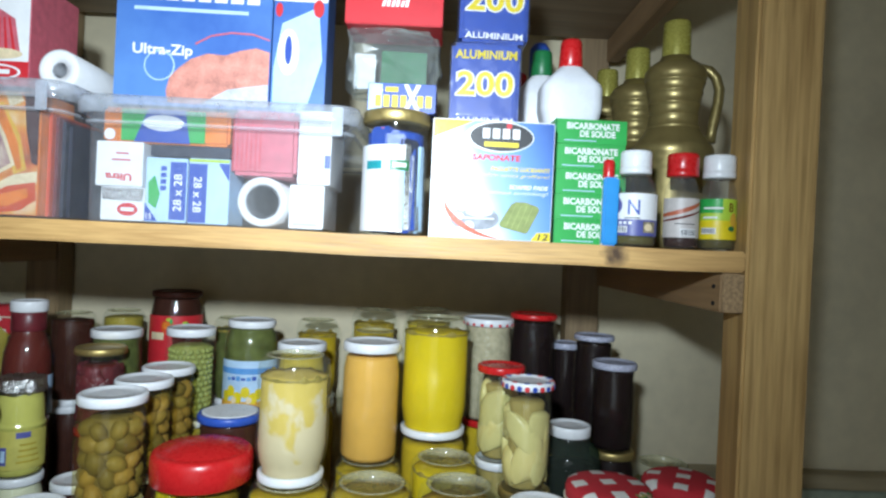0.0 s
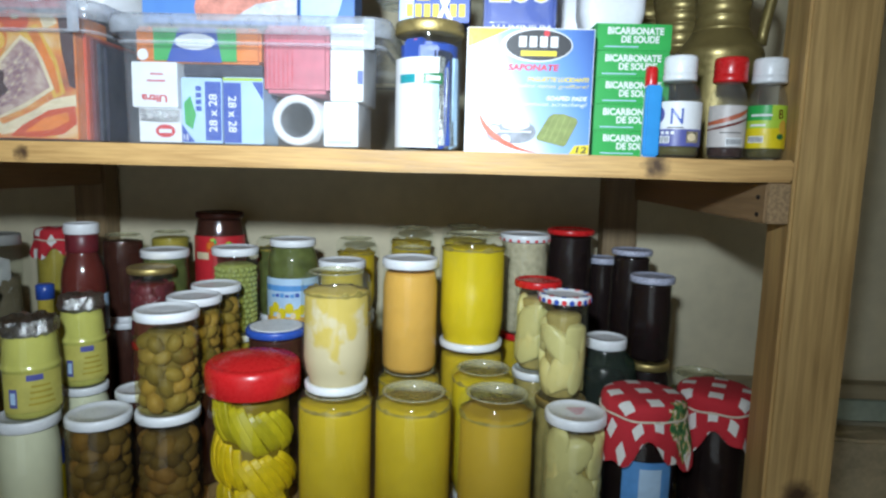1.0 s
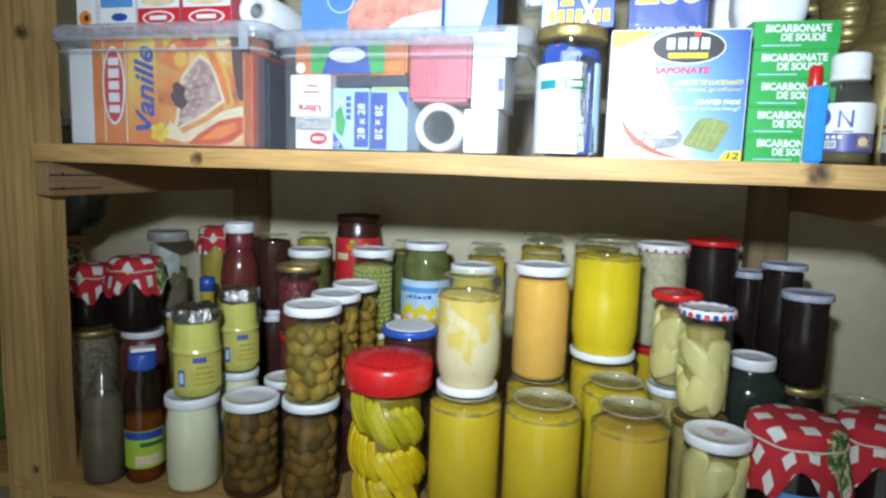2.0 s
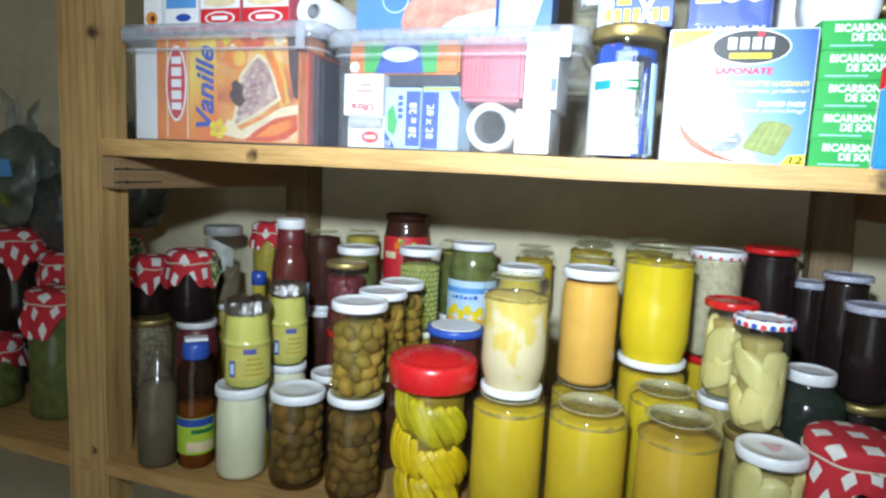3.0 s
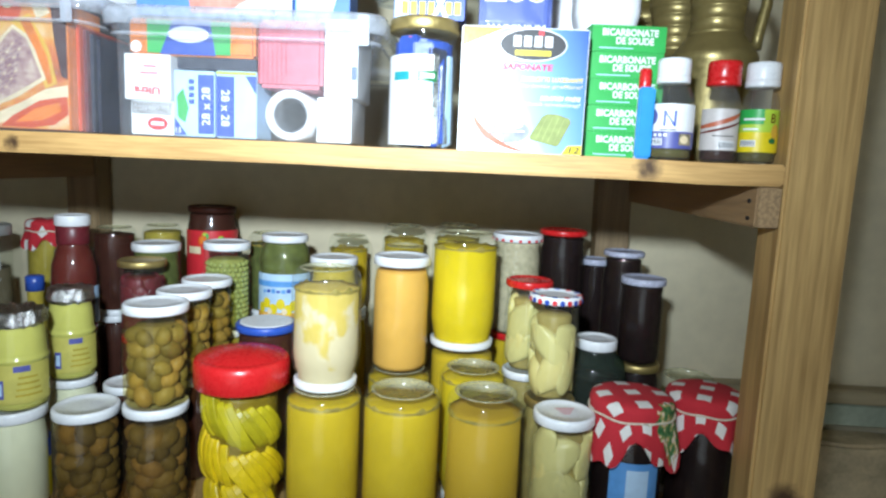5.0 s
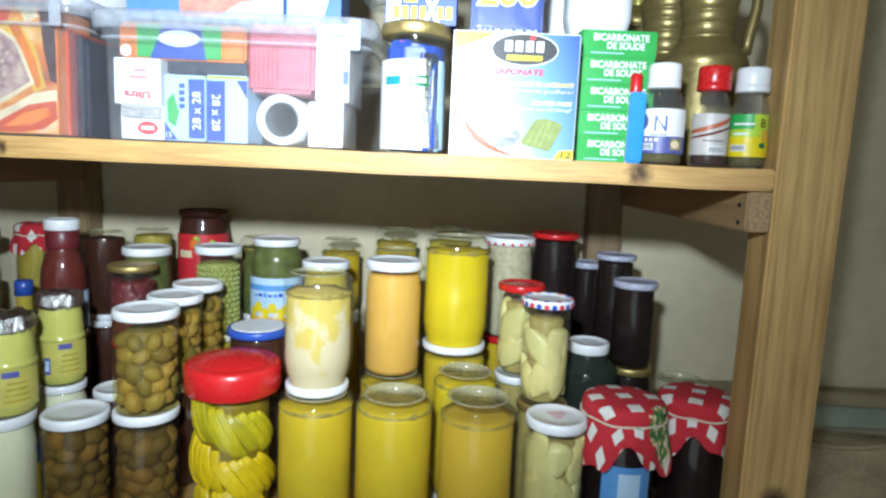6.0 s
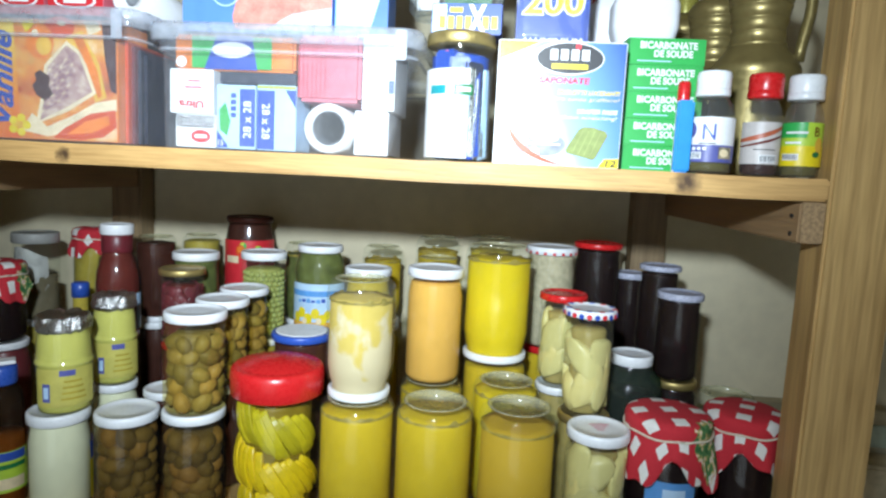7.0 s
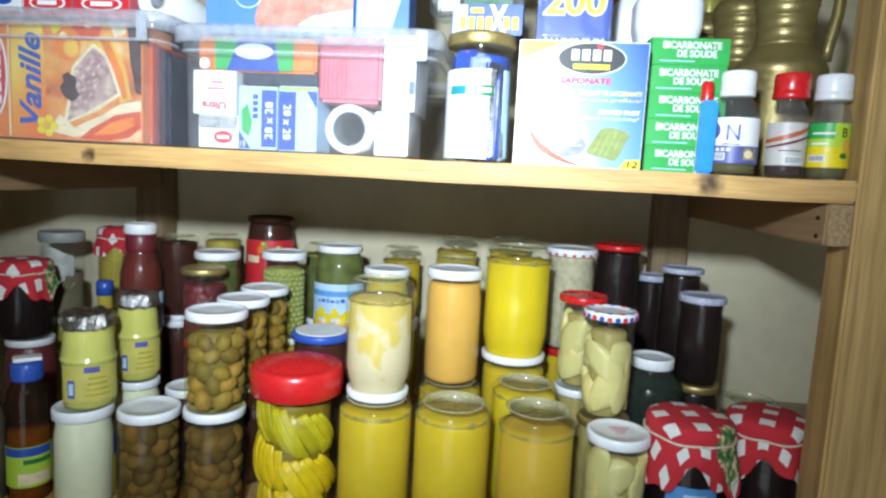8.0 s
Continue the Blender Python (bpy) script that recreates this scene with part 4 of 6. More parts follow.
wrap_oval(lb, 0.0420, 38, 0.066, 6, 0.006, M["lilac"], "printed_figure")
faced(lb, 15)
under(-0.371, 0.312, 0.0360, 1.0, "oil")
jar(-0.371, 0.312, 0.0358, 1.0, 1.137, "peas", "jar of pickled green peas with a white lid", neck=0.93, lid_h=0.016)
under(-0.335, 0.412, 0.0360, 1.0, "oil")
jar(-0.335, 0.412, 0.0360, 1.0, 1.142, "greenveg", "upturned dusty jar of green pickles", flip=True, fill=0.02, segs=28)
under(-0.448, 0.445, 0.0430, 1.0, "brown")
# Lid and sauce coloured dark brown to paint in the shelf's shade.
tj = jar(-0.448, 0.445, 0.0428, 1.0, 1.180, "brown", "tall jar of tomato sauce with a red label", "brown", neck=0.9, segs=36)
wrap(tj, 0.0432, -80, 80, 0.03, 0.140, M["red"])
for a0, zc, dr in ((-20, 0.122, 15), (14, 0.116, 13)):
    wrap_oval(tj, 0.0435, a0, zc, dr, 0.0125, M["flame"], "printed_tomato")
    wrap_oval(tj, 0.0436, a0 - 3, zc + 0.002, dr * 0.55, 0.0065, M["orange_p"], "printed_tomato")
    wrap_oval(tj, 0.0438, a0 + 2, zc + 0.012, 6, 0.0030, M["lime"], "printed_leaf")
    wrap_oval(tj, 0.0439, a0 + 7, zc + 0.009, 3, 0.0050, M["green"], "printed_leaf")
wrap(tj, 0.0436, -62, -28, 0.10, 0.112, M["cream"], "printed_patch")

faced(tj, 22)

# left back
under(-0.493, 0.332, 0.0360, 1.0, "brown")
jar(-0.493, 0.332, 0.0358, 1.0, 1.127, "greenveg", "jar of dark pickles with a white lid", neck=0.97, lid_h=0.017, segs=32)
under(-0.479, 0.260, 0.0330, 0.998, "berry", lid="lid_red")
jar(-0.479, 0.260, 0.0328, 0.998, 1.111, "berries", "jar of red fruit with a gold-coloured lid", "lid_gold", neck=0.97, lid_h=0.013, segs=32)
under(-0.578, 0.362, 0.0330, 1.0, "brown")
jar(-0.578, 0.362, 0.0330, 1.0, 1.145, "brown", "upturned jar of dark brown preserve", flip=True, segs=28)
under(-0.536, 0.440, 0.0330, 1.0, "brown")
jar(-0.536, 0.440, 0.0330, 1.0, 1.143, "oil", "upturned jar of amber preserve", flip=True, segs=28)
under(-0.597, 0.282, 0.0330, 1.0, "berry", lid="lid_red")
kb = thing("sauce_bottle", -0.597, 0.282, 1.0, "bottle of red sauce with a white screw cap", "bottle")
part("glass_body", lathe([(0.028, 0), (0.0325, 0.004), (0.0325, 0.075), (0.031, 0.095), (0.024, 0.118), (0.0205, 0.128), (0.0215, 0.152)], 36, False), M["glass"], kb, "clear glass", True)
part("filling", lathe([(0.027, 0.003), (0.0308, 0.006), (0.0308, 0.075), (0.0292, 0.095), (0.0225, 0.117), (0.019, 0.128), (0.019, 0.140)], 30), M["sauce"], kb, smooth=True)
part("neck_sleeve", lathe([(0.0215, 0.126), (0.0225, 0.128), (0.0225, 0.154), (0.0215, 0.155)], 32), M["berry"], kb, "dark red paper sleeve", True)
part("cap", lid_bm(0.0242, 0.016), M["lid_white"], kb, smooth=True).matrix_local = pose(0, 0, 0.154)
wrap(kb, 0.0329, 84, 128, 0.005, 0.062, M["pale"])

# left front: mustard glasses, oil bottle, pointed bottle
G6 = "mustard glasses"
for x, y, z0, z1, r in ((-0.519, 0.050, 0.966, 1.083, 0.0315), (-0.517, 0.147, 0.969, 1.089, 0.0290)):
    h = z1 - z0
    m = thing("mustard_glass", x, y, z0, "glass of yellow-green mustard sealed with crumpled foil", "jar", G6)
    prof = [(r * 0.80, 0), (r * 0.94, 0.003), (r * 0.97, 0.01), (r, h * 0.50), (r * 1.045, h * 0.515), (r * 1.045, h * 0.530), (r * 0.985, h * 0.55), (r * 0.98, h * 0.57), (r * 0.93, h * 0.76), (r * 0.84, h * 0.88), (r * 0.84, h - 0.012)]
    part("glass_body", lathe(prof, 36, False), M["glass"], m, "clear glass", True)
    part("filling", lathe([(a - 0.0018, max(z, 0.002)) for a, z in prof], 32), M["mustard"], m, smooth=True)
    bm = lathe([(r * 0.90, h - 0.018), (r * 0.95, h - 0.014), (r * 0.92, h - 0.006), (r * 0.88, h), (r * 0.3, h + 0.001), (0.002, h)], 48)
    part("foil_seal", worn(bm, 0.0035, 130), M["foil"], m, "crinkled silver foil")
    wrap(m, r + 0.0008, -60, 62, 0.012, h * 0.49, M["mustard_label"])
    wrap(m, r + 0.0011, -46, -30, 0.018, 0.040, M["violet"], "printed_code")
    wrap(m, r + 0.0013, -43, -33, 0.022, 0.036, M["pale"], "printed_patch", 3)
    wrap(m, r + 0.0011, -12, 18, h * 0.42, h * 0.48, M["violet"], "printed_bar")
    faced(m, 38)
    for k in range(4):
        wrap(m, r + 0.0011, -10 + 2 * k, 40 - 3 * k, 0.020 + k * 0.007, 0.0225 + k * 0.007, M["oil"], "printed_bar")
under(-0.517, 0.147, 0.0310, 0.969, "mayo")
under(-0.443, 0.147, 0.0320, 0.965, "brown")
vb = thing("oil_bottle", -0.600, 0.047, LOW, "amber dressing bottle with a blue cap and a green label", "bottle")
vp = [(0.021, 0), (0.0242, 0.004), (0.0245, 0.09), (0.0235, 0.108), (0.0248, 0.122), (0.022, 0.142), (0.0165, 0.150), (0.0165, 0.158)]
part("bottle_body", lathe(vp, 32, False), M["amber"], vb, "clear amber plastic", True)
part("filling", lathe([(max(a - 0.0016, 0.01), z) for a, z in vp if z < 0.1], 28), M["amber_liquid"], vb, "amber dressing", True)
part("cap", lathe([(0.0172, 0.154), (0.0178, 0.156), (0.0178, 0.174), (0.0165, 0.176), (0.010, 0.177)], 28), M["lid_blue"], vb, "blue flip cap", True)
part("price_tag", worn(block(-0.015, 0.016, -0.012, 0.010, 0.1775, 0.183, 0.001), 0.003, 60), M["white"], vb, "torn white paper seal")
wrap(vb, 0.0250, -85, 85, 0.022, 0.074, M["lime"])
wrap(vb, 0.0253, -75, 60, 0.062, 0.073, M["blue"], "printed_band")
wrap(vb, 0.0253, -15, 60, 0.052, 0.058, M["dgreen"], "printed_bar")
wrap(vb, 0.0253, -30, 55, 0.026, 0.040, M["cream"], "printed_picture")
faced(vb, 40)
pb = thing("squeeze_bottle", -0.650, 0.030, LOW, "cloudy plastic squeeze bottle with a pointed top", "bottle")
sp = [(0.024, 0), (0.027, 0.004), (0.0272, 0.078), (0.0258, 0.082), (0.0272, 0.087), (0.0262, 0.100), (0.0225, 0.116), (0.0165, 0.130), (0.0100, 0.144), (0.0055, 0.158), (0.0035, 0.168)]
part("bottle_body", lathe(sp, 32), M["pet"], pb, smooth=True)
part("filling", lathe([(max(a - 0.0018, 0.008), max(z, 0.003)) for a, z in sp if z < 0.118], 26), M["whey"], pb, "cloudy beige liquid", True)

# left back, gingham and plain jars
under(-0.820, 0.200, 0.0370, 0.990, "seeds", lid="lid_gold", label="glass jar of mixed seeds")
under(-0.742, 0.222, 0.0365, 0.990, "berry")
g = jar(-0.752, 0.222, 0.0400, 0.990, 1.106, "plum", "jar of dark jam tied with red gingham cloth", "lid_gold", group=G4, neck=0.88)
cloth_cover(g, 0.0405, 0.118, 0.026, 12)
faced(g, 75)
g = jar(-0.838, 0.222, 0.0350, 0.990, 1.090, "plum", "jar of dark jam tied with red gingham cloth", "lid_gold", group=G4, neck=0.9)
cloth_cover(g, 0.036, 0.100, 0.024, 17)
faced(g, 140)
under(-0.795, 0.362, 0.0360, 0.990, "oil")
gj2 = jar(-0.795, 0.362, 0.0355, 0.990, 1.139, "whey", "jar with a crumpled white printed paper and a grey lid", "lid_grey", neck=0.96, lid_h=0.024, fill=0.075, segs=32)
paper = bmesh.new()
rows = []
for k in range(9):
    z = 0.040 + 0.0095 * k
    rows.append([paper.verts.new(((0.0318 - 0.0035 * abs(noise.noise((i * 0.55, k * 0.7, 3.0)))) * math.sin(radians(-75 + 10 * i)), -(0.0318 - 0.0035 * abs(noise.noise((i * 0.55, k * 0.7, 3.0)))) * math.cos(radians(-75 + 10 * i)), z + 0.010 * math.sin(0.3 * i))) for i in range(15)])
for p, q in zip(rows, rows[1:]):
    for i in range(14):
        paper.faces.new((p[i], p[i + 1], q[i + 1], q[i]))
part("paper_sheet", paper, M["garlic"], gj2, "crumpled white paper", True)
for q, zc, dr, rz in ((-28, 0.062, 7, 0.010), (-14, 0.054, 8, 0.006), (-36, 0.078, 5, 0.006)):
    wrap_oval(gj2, 0.0326, q, zc, dr, rz, M["dgreen"], "printed_leaf")
under(-0.736, 0.430, 0.0340, 0.990, "oil")
g = jar(-0.736, 0.430, 0.0340, 0.990, 1.142, "oil", "jar of golden oil tied with red gingham cloth", "lid_gold", group=G4, neck=0.9, segs=28)
cloth_cover(g, 0.034, 0.152, 0.02, 21)
faced(g, 160)
under(-0.670, 0.400, 0.0330, 0.990, "brown")
jar(-0.670, 0.400, 0.0330, 0.990, 1.110, "brown", "upturned jar of dark preserve", flip=True, segs=28)
bb = thing("small_bottle", -0.672, 0.300, LOW, "slim bottle with a blue cap behind the jars", "bottle")
part("glass_body", lathe([(0.02, 0), (0.024, 0.004), (0.024, 0.13), (0.011, 0.165), (0.011, 0.215)], 24), M["oil"], bb, smooth=True)
part("cap", lathe([(0.013, 0.208), (0.013, 0.230), (0.010, 0.232)], 20), M["lid_blue"], bb, "blue cap", True)
wl = jar(-0.260, 0.160, 0.0400, LOW, 1.053, "brown", "jar of dark preserve with a blue and white lid", "lid_blue", neck=0.95, lid_h=0.013, name="jam_jar")
part("lid_print", lathe([(0.0345, 0), (0.0345, 0.0008), (0.033, 0.0012)], 36), M["lid_white"], wl, "white printed lid top").matrix_local = pose(0, 0, 0.2152)

# the next bay, dim beyond the post
g = jar(-0.912, 0.105, 0.0480, LOW, 1.045, "greenveg", "tall jar of olive-green preserve with a gingham cover", "lid_gold", group=G4, neck=0.92)
cloth_cover(g, 0.0480, 0.207, 0.036, 31)
faced(g, 70)
g = jar(-1.045, 0.090, 0.0420, LOW, 0.950, "greenveg", "squat jar of dark greens under a gingham cover", "lid_gold", group=G4, neck=0.95)
cloth_cover(g, 0.042, 0.112, 0.02, 36)
faced(g, 130)
for x, y, z1, sd, tn in ((-1.005, 0.205, 1.085, 41, 200), (-1.110, 0.195, 1.120, 47, 110), (-0.930, 0.232, 1.120, 52, 60), (-1.070, 0.310, 1.120, 58, 150)):
    g = jar(x, y, 0.0440, LOW, z1, "plum", "dark jar with a red gingham cloth cover", "lid_gold", group=G4, neck=0.93)
    cloth_cover(g, 0.046, z1 - LOW, 0.040, sd)
    faced(g, tn)


def crumpled_bag(x, y, z, sx, sy, sz, material, label, marks=()):
    """A slack film bag: a lumpy body, a gathered and flared neck, and faint printed patches."""
    b = thing("plastic_bag", x, y, z, label, "bag", "bags piled in the next bay")
    bm = bmesh.new()
    bmesh.ops.create_icosphere(bm, subdivisions=4, radius=1)
    for v in bm.verts:
        v.co *= 1 + 0.20 * noise.noise(v.co * 2.2 + Vector((x * 9, 0, 0))) + 0.07 * noise.noise(v.co * 6) + 0.03 * noise.noise(v.co * 15)
        v.co = (v.co.x * sx, v.co.y * sy, max(-0.90, v.co.z) * sz + sz * 0.90)
    part("bag_body", bm, M[material], b, smooth=True)
    bm = lathe([(sx * 0.34, sz * 1.70), (sx * 0.14, sz * 1.86), (sx * 0.12, sz * 1.92), (sx * 0.30, sz * 2.06), (sx * 0.42, sz * 2.14)], 28, False)
    for v in bm.verts:
        a = math.atan2(v.co.x, v.co.y)
        v.co *= 1 + 0.16 * math.sin(5 * a) + 0.10 * math.sin(9 * a + x * 20)
        v.co.y *= 0.7
    part("gathered_neck", bm, M["pouch"], b, "twisted clear film", True)
    for px, pz, pw, ph, mt in marks:
        patch = block(px - pw, px + pw, -sy * 1.08, -sy * 1.06, pz - ph, pz + ph, 0)
        bmesh.ops.subdivide_edges(patch, edges=patch.edges[:], cuts=4, use_grid_fill=True)
        part("printed_patch", worn(patch, 0.006, 30), M[mt], b)


crumpled_bag(-1.000, 0.215, 1.090, 0.078, 0.060, 0.075, "bag_dark", "dark crumpled plastic bag lying on covered jars")
crumpled_bag(-1.120, 0.215, 1.124, 0.080, 0.060, 0.095, "bag_dim", "dim plastic bag with faint blue and red print", [(0.040, 0.110, 0.014, 0.016, "sky"), (-0.020, 0.125, 0.012, 0.012, "berry"), (0.005, 0.052, 0.040, 0.010, "greenveg")])
crumpled_bag(-0.985, 0.330, 1.124, 0.085, 0.060, 0.105, "bag_dim", "pale crumpled plastic bag behind a dark one", [(0.010, 0.120, 0.024, 0.014, "grey")])
board("painted_strip", 0.46, 1.38, 0.527, 0.553, 0.808, 0.850, M["pale_teal"], "pale teal painted board under the wall rail", "board")
for x0, x1, top, seed in ((0.47, 0.88, 0.795, 1), (0.885, 1.34, 0.800, 7)):
    s = thing("paper_sack", (x0 + x1) / 2, 0.475, 0, "crumpled beige paper sack standing against the wall", "sack", "sacks at the wall")
    w = (x1 - x0) / 2
    for nm, ya, za, zb in (("sack_body", 0.0, 0.0, top - 0.012), ("folded_top", -0.008, top - 0.062, top)):
        bm = block(-w + 0.01, w - 0.01, ya, 0.062, za, zb, 0.006, 2)
        bmesh.ops.subdivide_edges(bm, edges=bm.edges[:], cuts=7, use_grid_fill=True)
        for v in bm.verts:
            if v.co.z > 0.02:
                v.co += 0.010 * noise.noise_vector(v.co * 14 + Vector((seed * 9.0, 0, 0))) * (0.4 if v.co.y > 0.03 else 1.0)
                v.co.y = min(v.co.y, 0.066)
        part(nm, bm, M["sack"], s, smooth=False)


# ---- upper shelf ----
def tub(x0, x1, z1, label, y=0.012, depth=0.36, foot=None):
    """A clear storage box with tapered sides, ribs and a milky lid whose rim overhangs."""
    cx, w = (x0 + x1) / 2, (x1 - x0) / 2
    h = z1 - TOP
    t = thing("storage_box", cx, y, TOP, label, "box", "clear storage boxes")
    d = depth / 2
    f0, f1 = foot or (cx - w * 0.955, cx + w * 0.955)
    fw, fx = (f1 - f0) / 2, (f0 + f1) / 2 - cx
    part("tub_body", loft([rounded(fw, d * 0.96, 0.018, 0.0005, fx, d), rounded(fw + 0.0015, d * 0.965, 0.02, 0.004, fx, d), rounded(w * 0.985, d * 0.98, 0.02, h * 0.78, 0, d), rounded(w * 1.0, d, 0.02, h * 0.80, 0, d), rounded(w * 1.005, d, 0.02, h - 0.012, 0, d)], True, False), M["tub"], t, "clear plastic", True)
    part("tub_ridge", loft([rounded(w * 0.988, d * 0.982, 0.02, h * 0.775, 0, d), rounded(w * 1.004, d + 0.002, 0.021, h * 0.785, 0, d), rounded(w * 1.004, d + 0.002, 0.021, h * 0.795, 0, d), rounded(w * 0.996, d, 0.02, h * 0.80, 0, d)], False, False), M["tub_rim"], t, "moulded ridge", True)
    lid = part("lid", loft([rounded(w * 1.02, d + 0.004, 0.022, h - 0.020, 0, d), rounded(w * 1.045, d + 0.008, 0.024, h - 0.019, 0, d), rounded(w * 1.05, d + 0.009, 0.024, h - 0.006, 0, d), rounded(w * 1.035, d + 0.006, 0.022, h - 0.001, 0, d), rounded(w * 0.98, d - 0.004, 0.02, h, 0, d)], False, True), M["tub_rim"], t, "milky plastic lid with an overhanging rim", True)
    for sx in (0.90,):
        part("clip", block(w * sx - 0.006, w * sx + 0.006, -0.012, -0.0095, h - 0.034, h - 0.004, 0.001), M["tub_rim"], lid)
    return t


LT, RT = 1.430, 1.418
tub(-0.687, -0.403, LT, "clear plastic storage box holding a cake mix and packets")
tub(-0.385, -0.101, RT, "clear plastic storage box holding bags, rolls and small boxes", foot=(-0.381, -0.130))


def carton(x0, x1, z0, z1, y, depth, material, name, label, category="box", turn=0.0, bevel=0.0008, group=""):
    c = thing(name, (x0 + x1) / 2, y, z0, label, category, group, turn)
    w = (x1 - x0) / 2
    part("carton", block(-w, w, 0, depth, 0, z1 - z0, bevel), M[material], c)
    return c, w, z1 - z0


FL = TOP + 0.003
# left tub: the cake mix box lying on its long side, a white tub and dark packets
c, w, h = carton(-0.640, -0.443, FL, 1.418, 0.022, 0.06, "orange_p", "cake_mix_box", "orange and yellow vanilla cake mix box with a cake picture")
c.matrix_world = pose(-0.5345, 0.022, FL) @ Matrix.Diagonal((1.066, 1.0, 1.0, 1.0))
panel(c, -0.0833, -0.081, 0.002, h - 0.002, M["cream"], lift=0.0004, name="printed_line")
panel(c, -0.0537, -0.0514, 0.002, h - 0.002, M["cream"], lift=0.0004, name="printed_line")
panel(c, -0.0499, -0.0073, 0.001, h - 0.001, M["vanilla_ink"], lift=0.0004)
oval(c, -0.0689, 0.0706, 0.0152, 0.0475, M["white"], lift=0.0007, name="printed_badge")
oval(c, -0.0689, 0.0706, 0.0129, 0.0439, M["red"], lift=0.0009, name="printed_badge")
for k, (za, zb) in enumerate(((0.038, 0.047), (0.051, 0.062), (0.066, 0.076), (0.080, 0.091), (0.095, 0.104))):
    panel(c, -0.0757, -0.0613, za, zb, M["white"], lift=0.0011, name="printed_bar")
words(c, "Vanille", -0.0407, -0.0149, 0.0166, 0.1174, M["blue"], shear=0.35, weight=0.028, quarter=1)
flat(c, "picture", [(-0.0073, 0.001), (w - 0.0008, 0.001), (w - 0.0008, h - 0.001), (-0.0134, h - 0.001)], M["cake"], 0, 0.0005)
flat(c, "picture_cream", [(-0.0073, 0.0094), (0.0049, 0.0288), (0.0216, 0.0144), (0.052, 0.0288), (0.0748, 0.0425), (0.0976, 0.0468), (0.0976, 0.0338), (0.0687, 0.0266), (0.0444, 0.0094), (0.0216, 0.0036)], M["cream"], 0, 0.0007)
flat(c, "picture_sauce", [(0.0277, 0.0022), (0.0406, 0.0137), (0.0687, 0.0302), (0.0961, 0.0353), (0.0976, 0.0166), (0.0824, 0.005), (0.0596, 0.0014)], M["flame"], 0, 0.0008)
flat(c, "picture_sauce", [(0.0429, 0.0065), (0.0634, 0.0216), (0.0885, 0.0288), (0.09, 0.0194), (0.071, 0.0094)], M["orange_p"], 0, 0.001)
flat(c, "picture_shadow", [(0.0824, 0.129), (0.0976, 0.129), (0.0976, 0.0526), (0.0915, 0.0554), (0.0854, 0.09)], M["choc"], 0, 0.0008)
flat(c, "picture_crust", [(0.0429, 0.1102), (0.0611, 0.1188), (0.0793, 0.0842), (0.0869, 0.0482), (0.0748, 0.0425), (0.0611, 0.09)], M["golden"], 0, 0.0009)
flat(c, "picture_crust", [(0.052, 0.1102), (0.0611, 0.1145), (0.0778, 0.0756), (0.0824, 0.0497), (0.0778, 0.0468), (0.0657, 0.0828)], M["orange_p"], 0, 0.0011)
flat(c, "picture_slice", [(0.0201, 0.0814), (0.0444, 0.1073), (0.0611, 0.0958), (0.0763, 0.0526), (0.0459, 0.0324), (0.0094, 0.0166), (0.0155, 0.0468)], M["cream"], 0, 0.001)
flat(c, "picture_crumb", [(0.0231, 0.0785), (0.0444, 0.103), (0.0581, 0.0929), (0.0717, 0.054), (0.0444, 0.0367), (0.014, 0.0209), (0.0201, 0.0468)], M["crumb"], 0, 0.0012)
for k in range(9):
    for q in range(7):
        u, v = (k + 0.5) / 9, (q + 0.5) / 7
        px = 0.0231 + (-0.0091) * u + (0.0304) * v
        pz = 0.0756 + (-0.0504) * u + (0.0202) * v
        flat(c, "picture_dash", [(px, pz), (px + 0.0030, pz + 0.0022), (px + 0.0026, pz + 0.0034), (px - 0.0004, pz + 0.0012)], M["lilac" if (k + q) % 4 else "cream"], 0, 0.0014)
flat(c, "picture_chocolate", [(0.0094, 0.0713), (0.0155, 0.0756), (0.0261, 0.0684), (0.0246, 0.0583), (0.0292, 0.0497), (0.0201, 0.0425), (0.0109, 0.0482), (0.0064, 0.0583), (0.0109, 0.0641)], M["choc"], 0, 0.0016)
oval(c, 0.0155, 0.1058, 0.0152, 0.0187, M["orange_p"], lift=0.001, name="picture_fruit")
oval(c, 0.0201, 0.1015, 0.0084, 0.0101, M["golden"], lift=0.0012, name="picture_fruit")
oval(c, 0.0368, 0.1217, 0.0167, 0.0115, M["flame"], lift=0.0009, name="picture_fruit")
oval(c, 0.0109, 0.1145, 0.0038, 0.0043, M["cream"], lift=0.0014, name="picture_glint")
oval(c, 0.0398, 0.126, 0.0046, 0.0029, M["cream"], lift=0.0014, name="picture_glint")
flat(c, "picture_cream", [(0.0634, 0.129), (0.0778, 0.129), (0.0824, 0.1202), (0.0687, 0.113)], M["cream"], 0, 0.0011)
flat(c, "picture_fruit", [(-0.0043, 0.126), (0.0094, 0.129), (0.0079, 0.1202), (0.0003, 0.1159)], M["yellow"], 0, 0.001)
for k in range(5):
    oval(c, -0.0088 + 0.008 * math.cos(1.257 * k), 0.015 + 0.008 * math.sin(1.257 * k), 0.0046, 0.0046, M["yellow"], lift=0.0017 + 0.0001 * k, name="printed_flower")
oval(c, -0.0088, 0.015, 0.003, 0.003, M["golden"], lift=0.0024, name="printed_flower")
c, w, h = carton(-0.681, -0.645, FL, 1.405, 0.030, 0.08, "white", "white_packet", "plain white packet in the storage box", "packet")
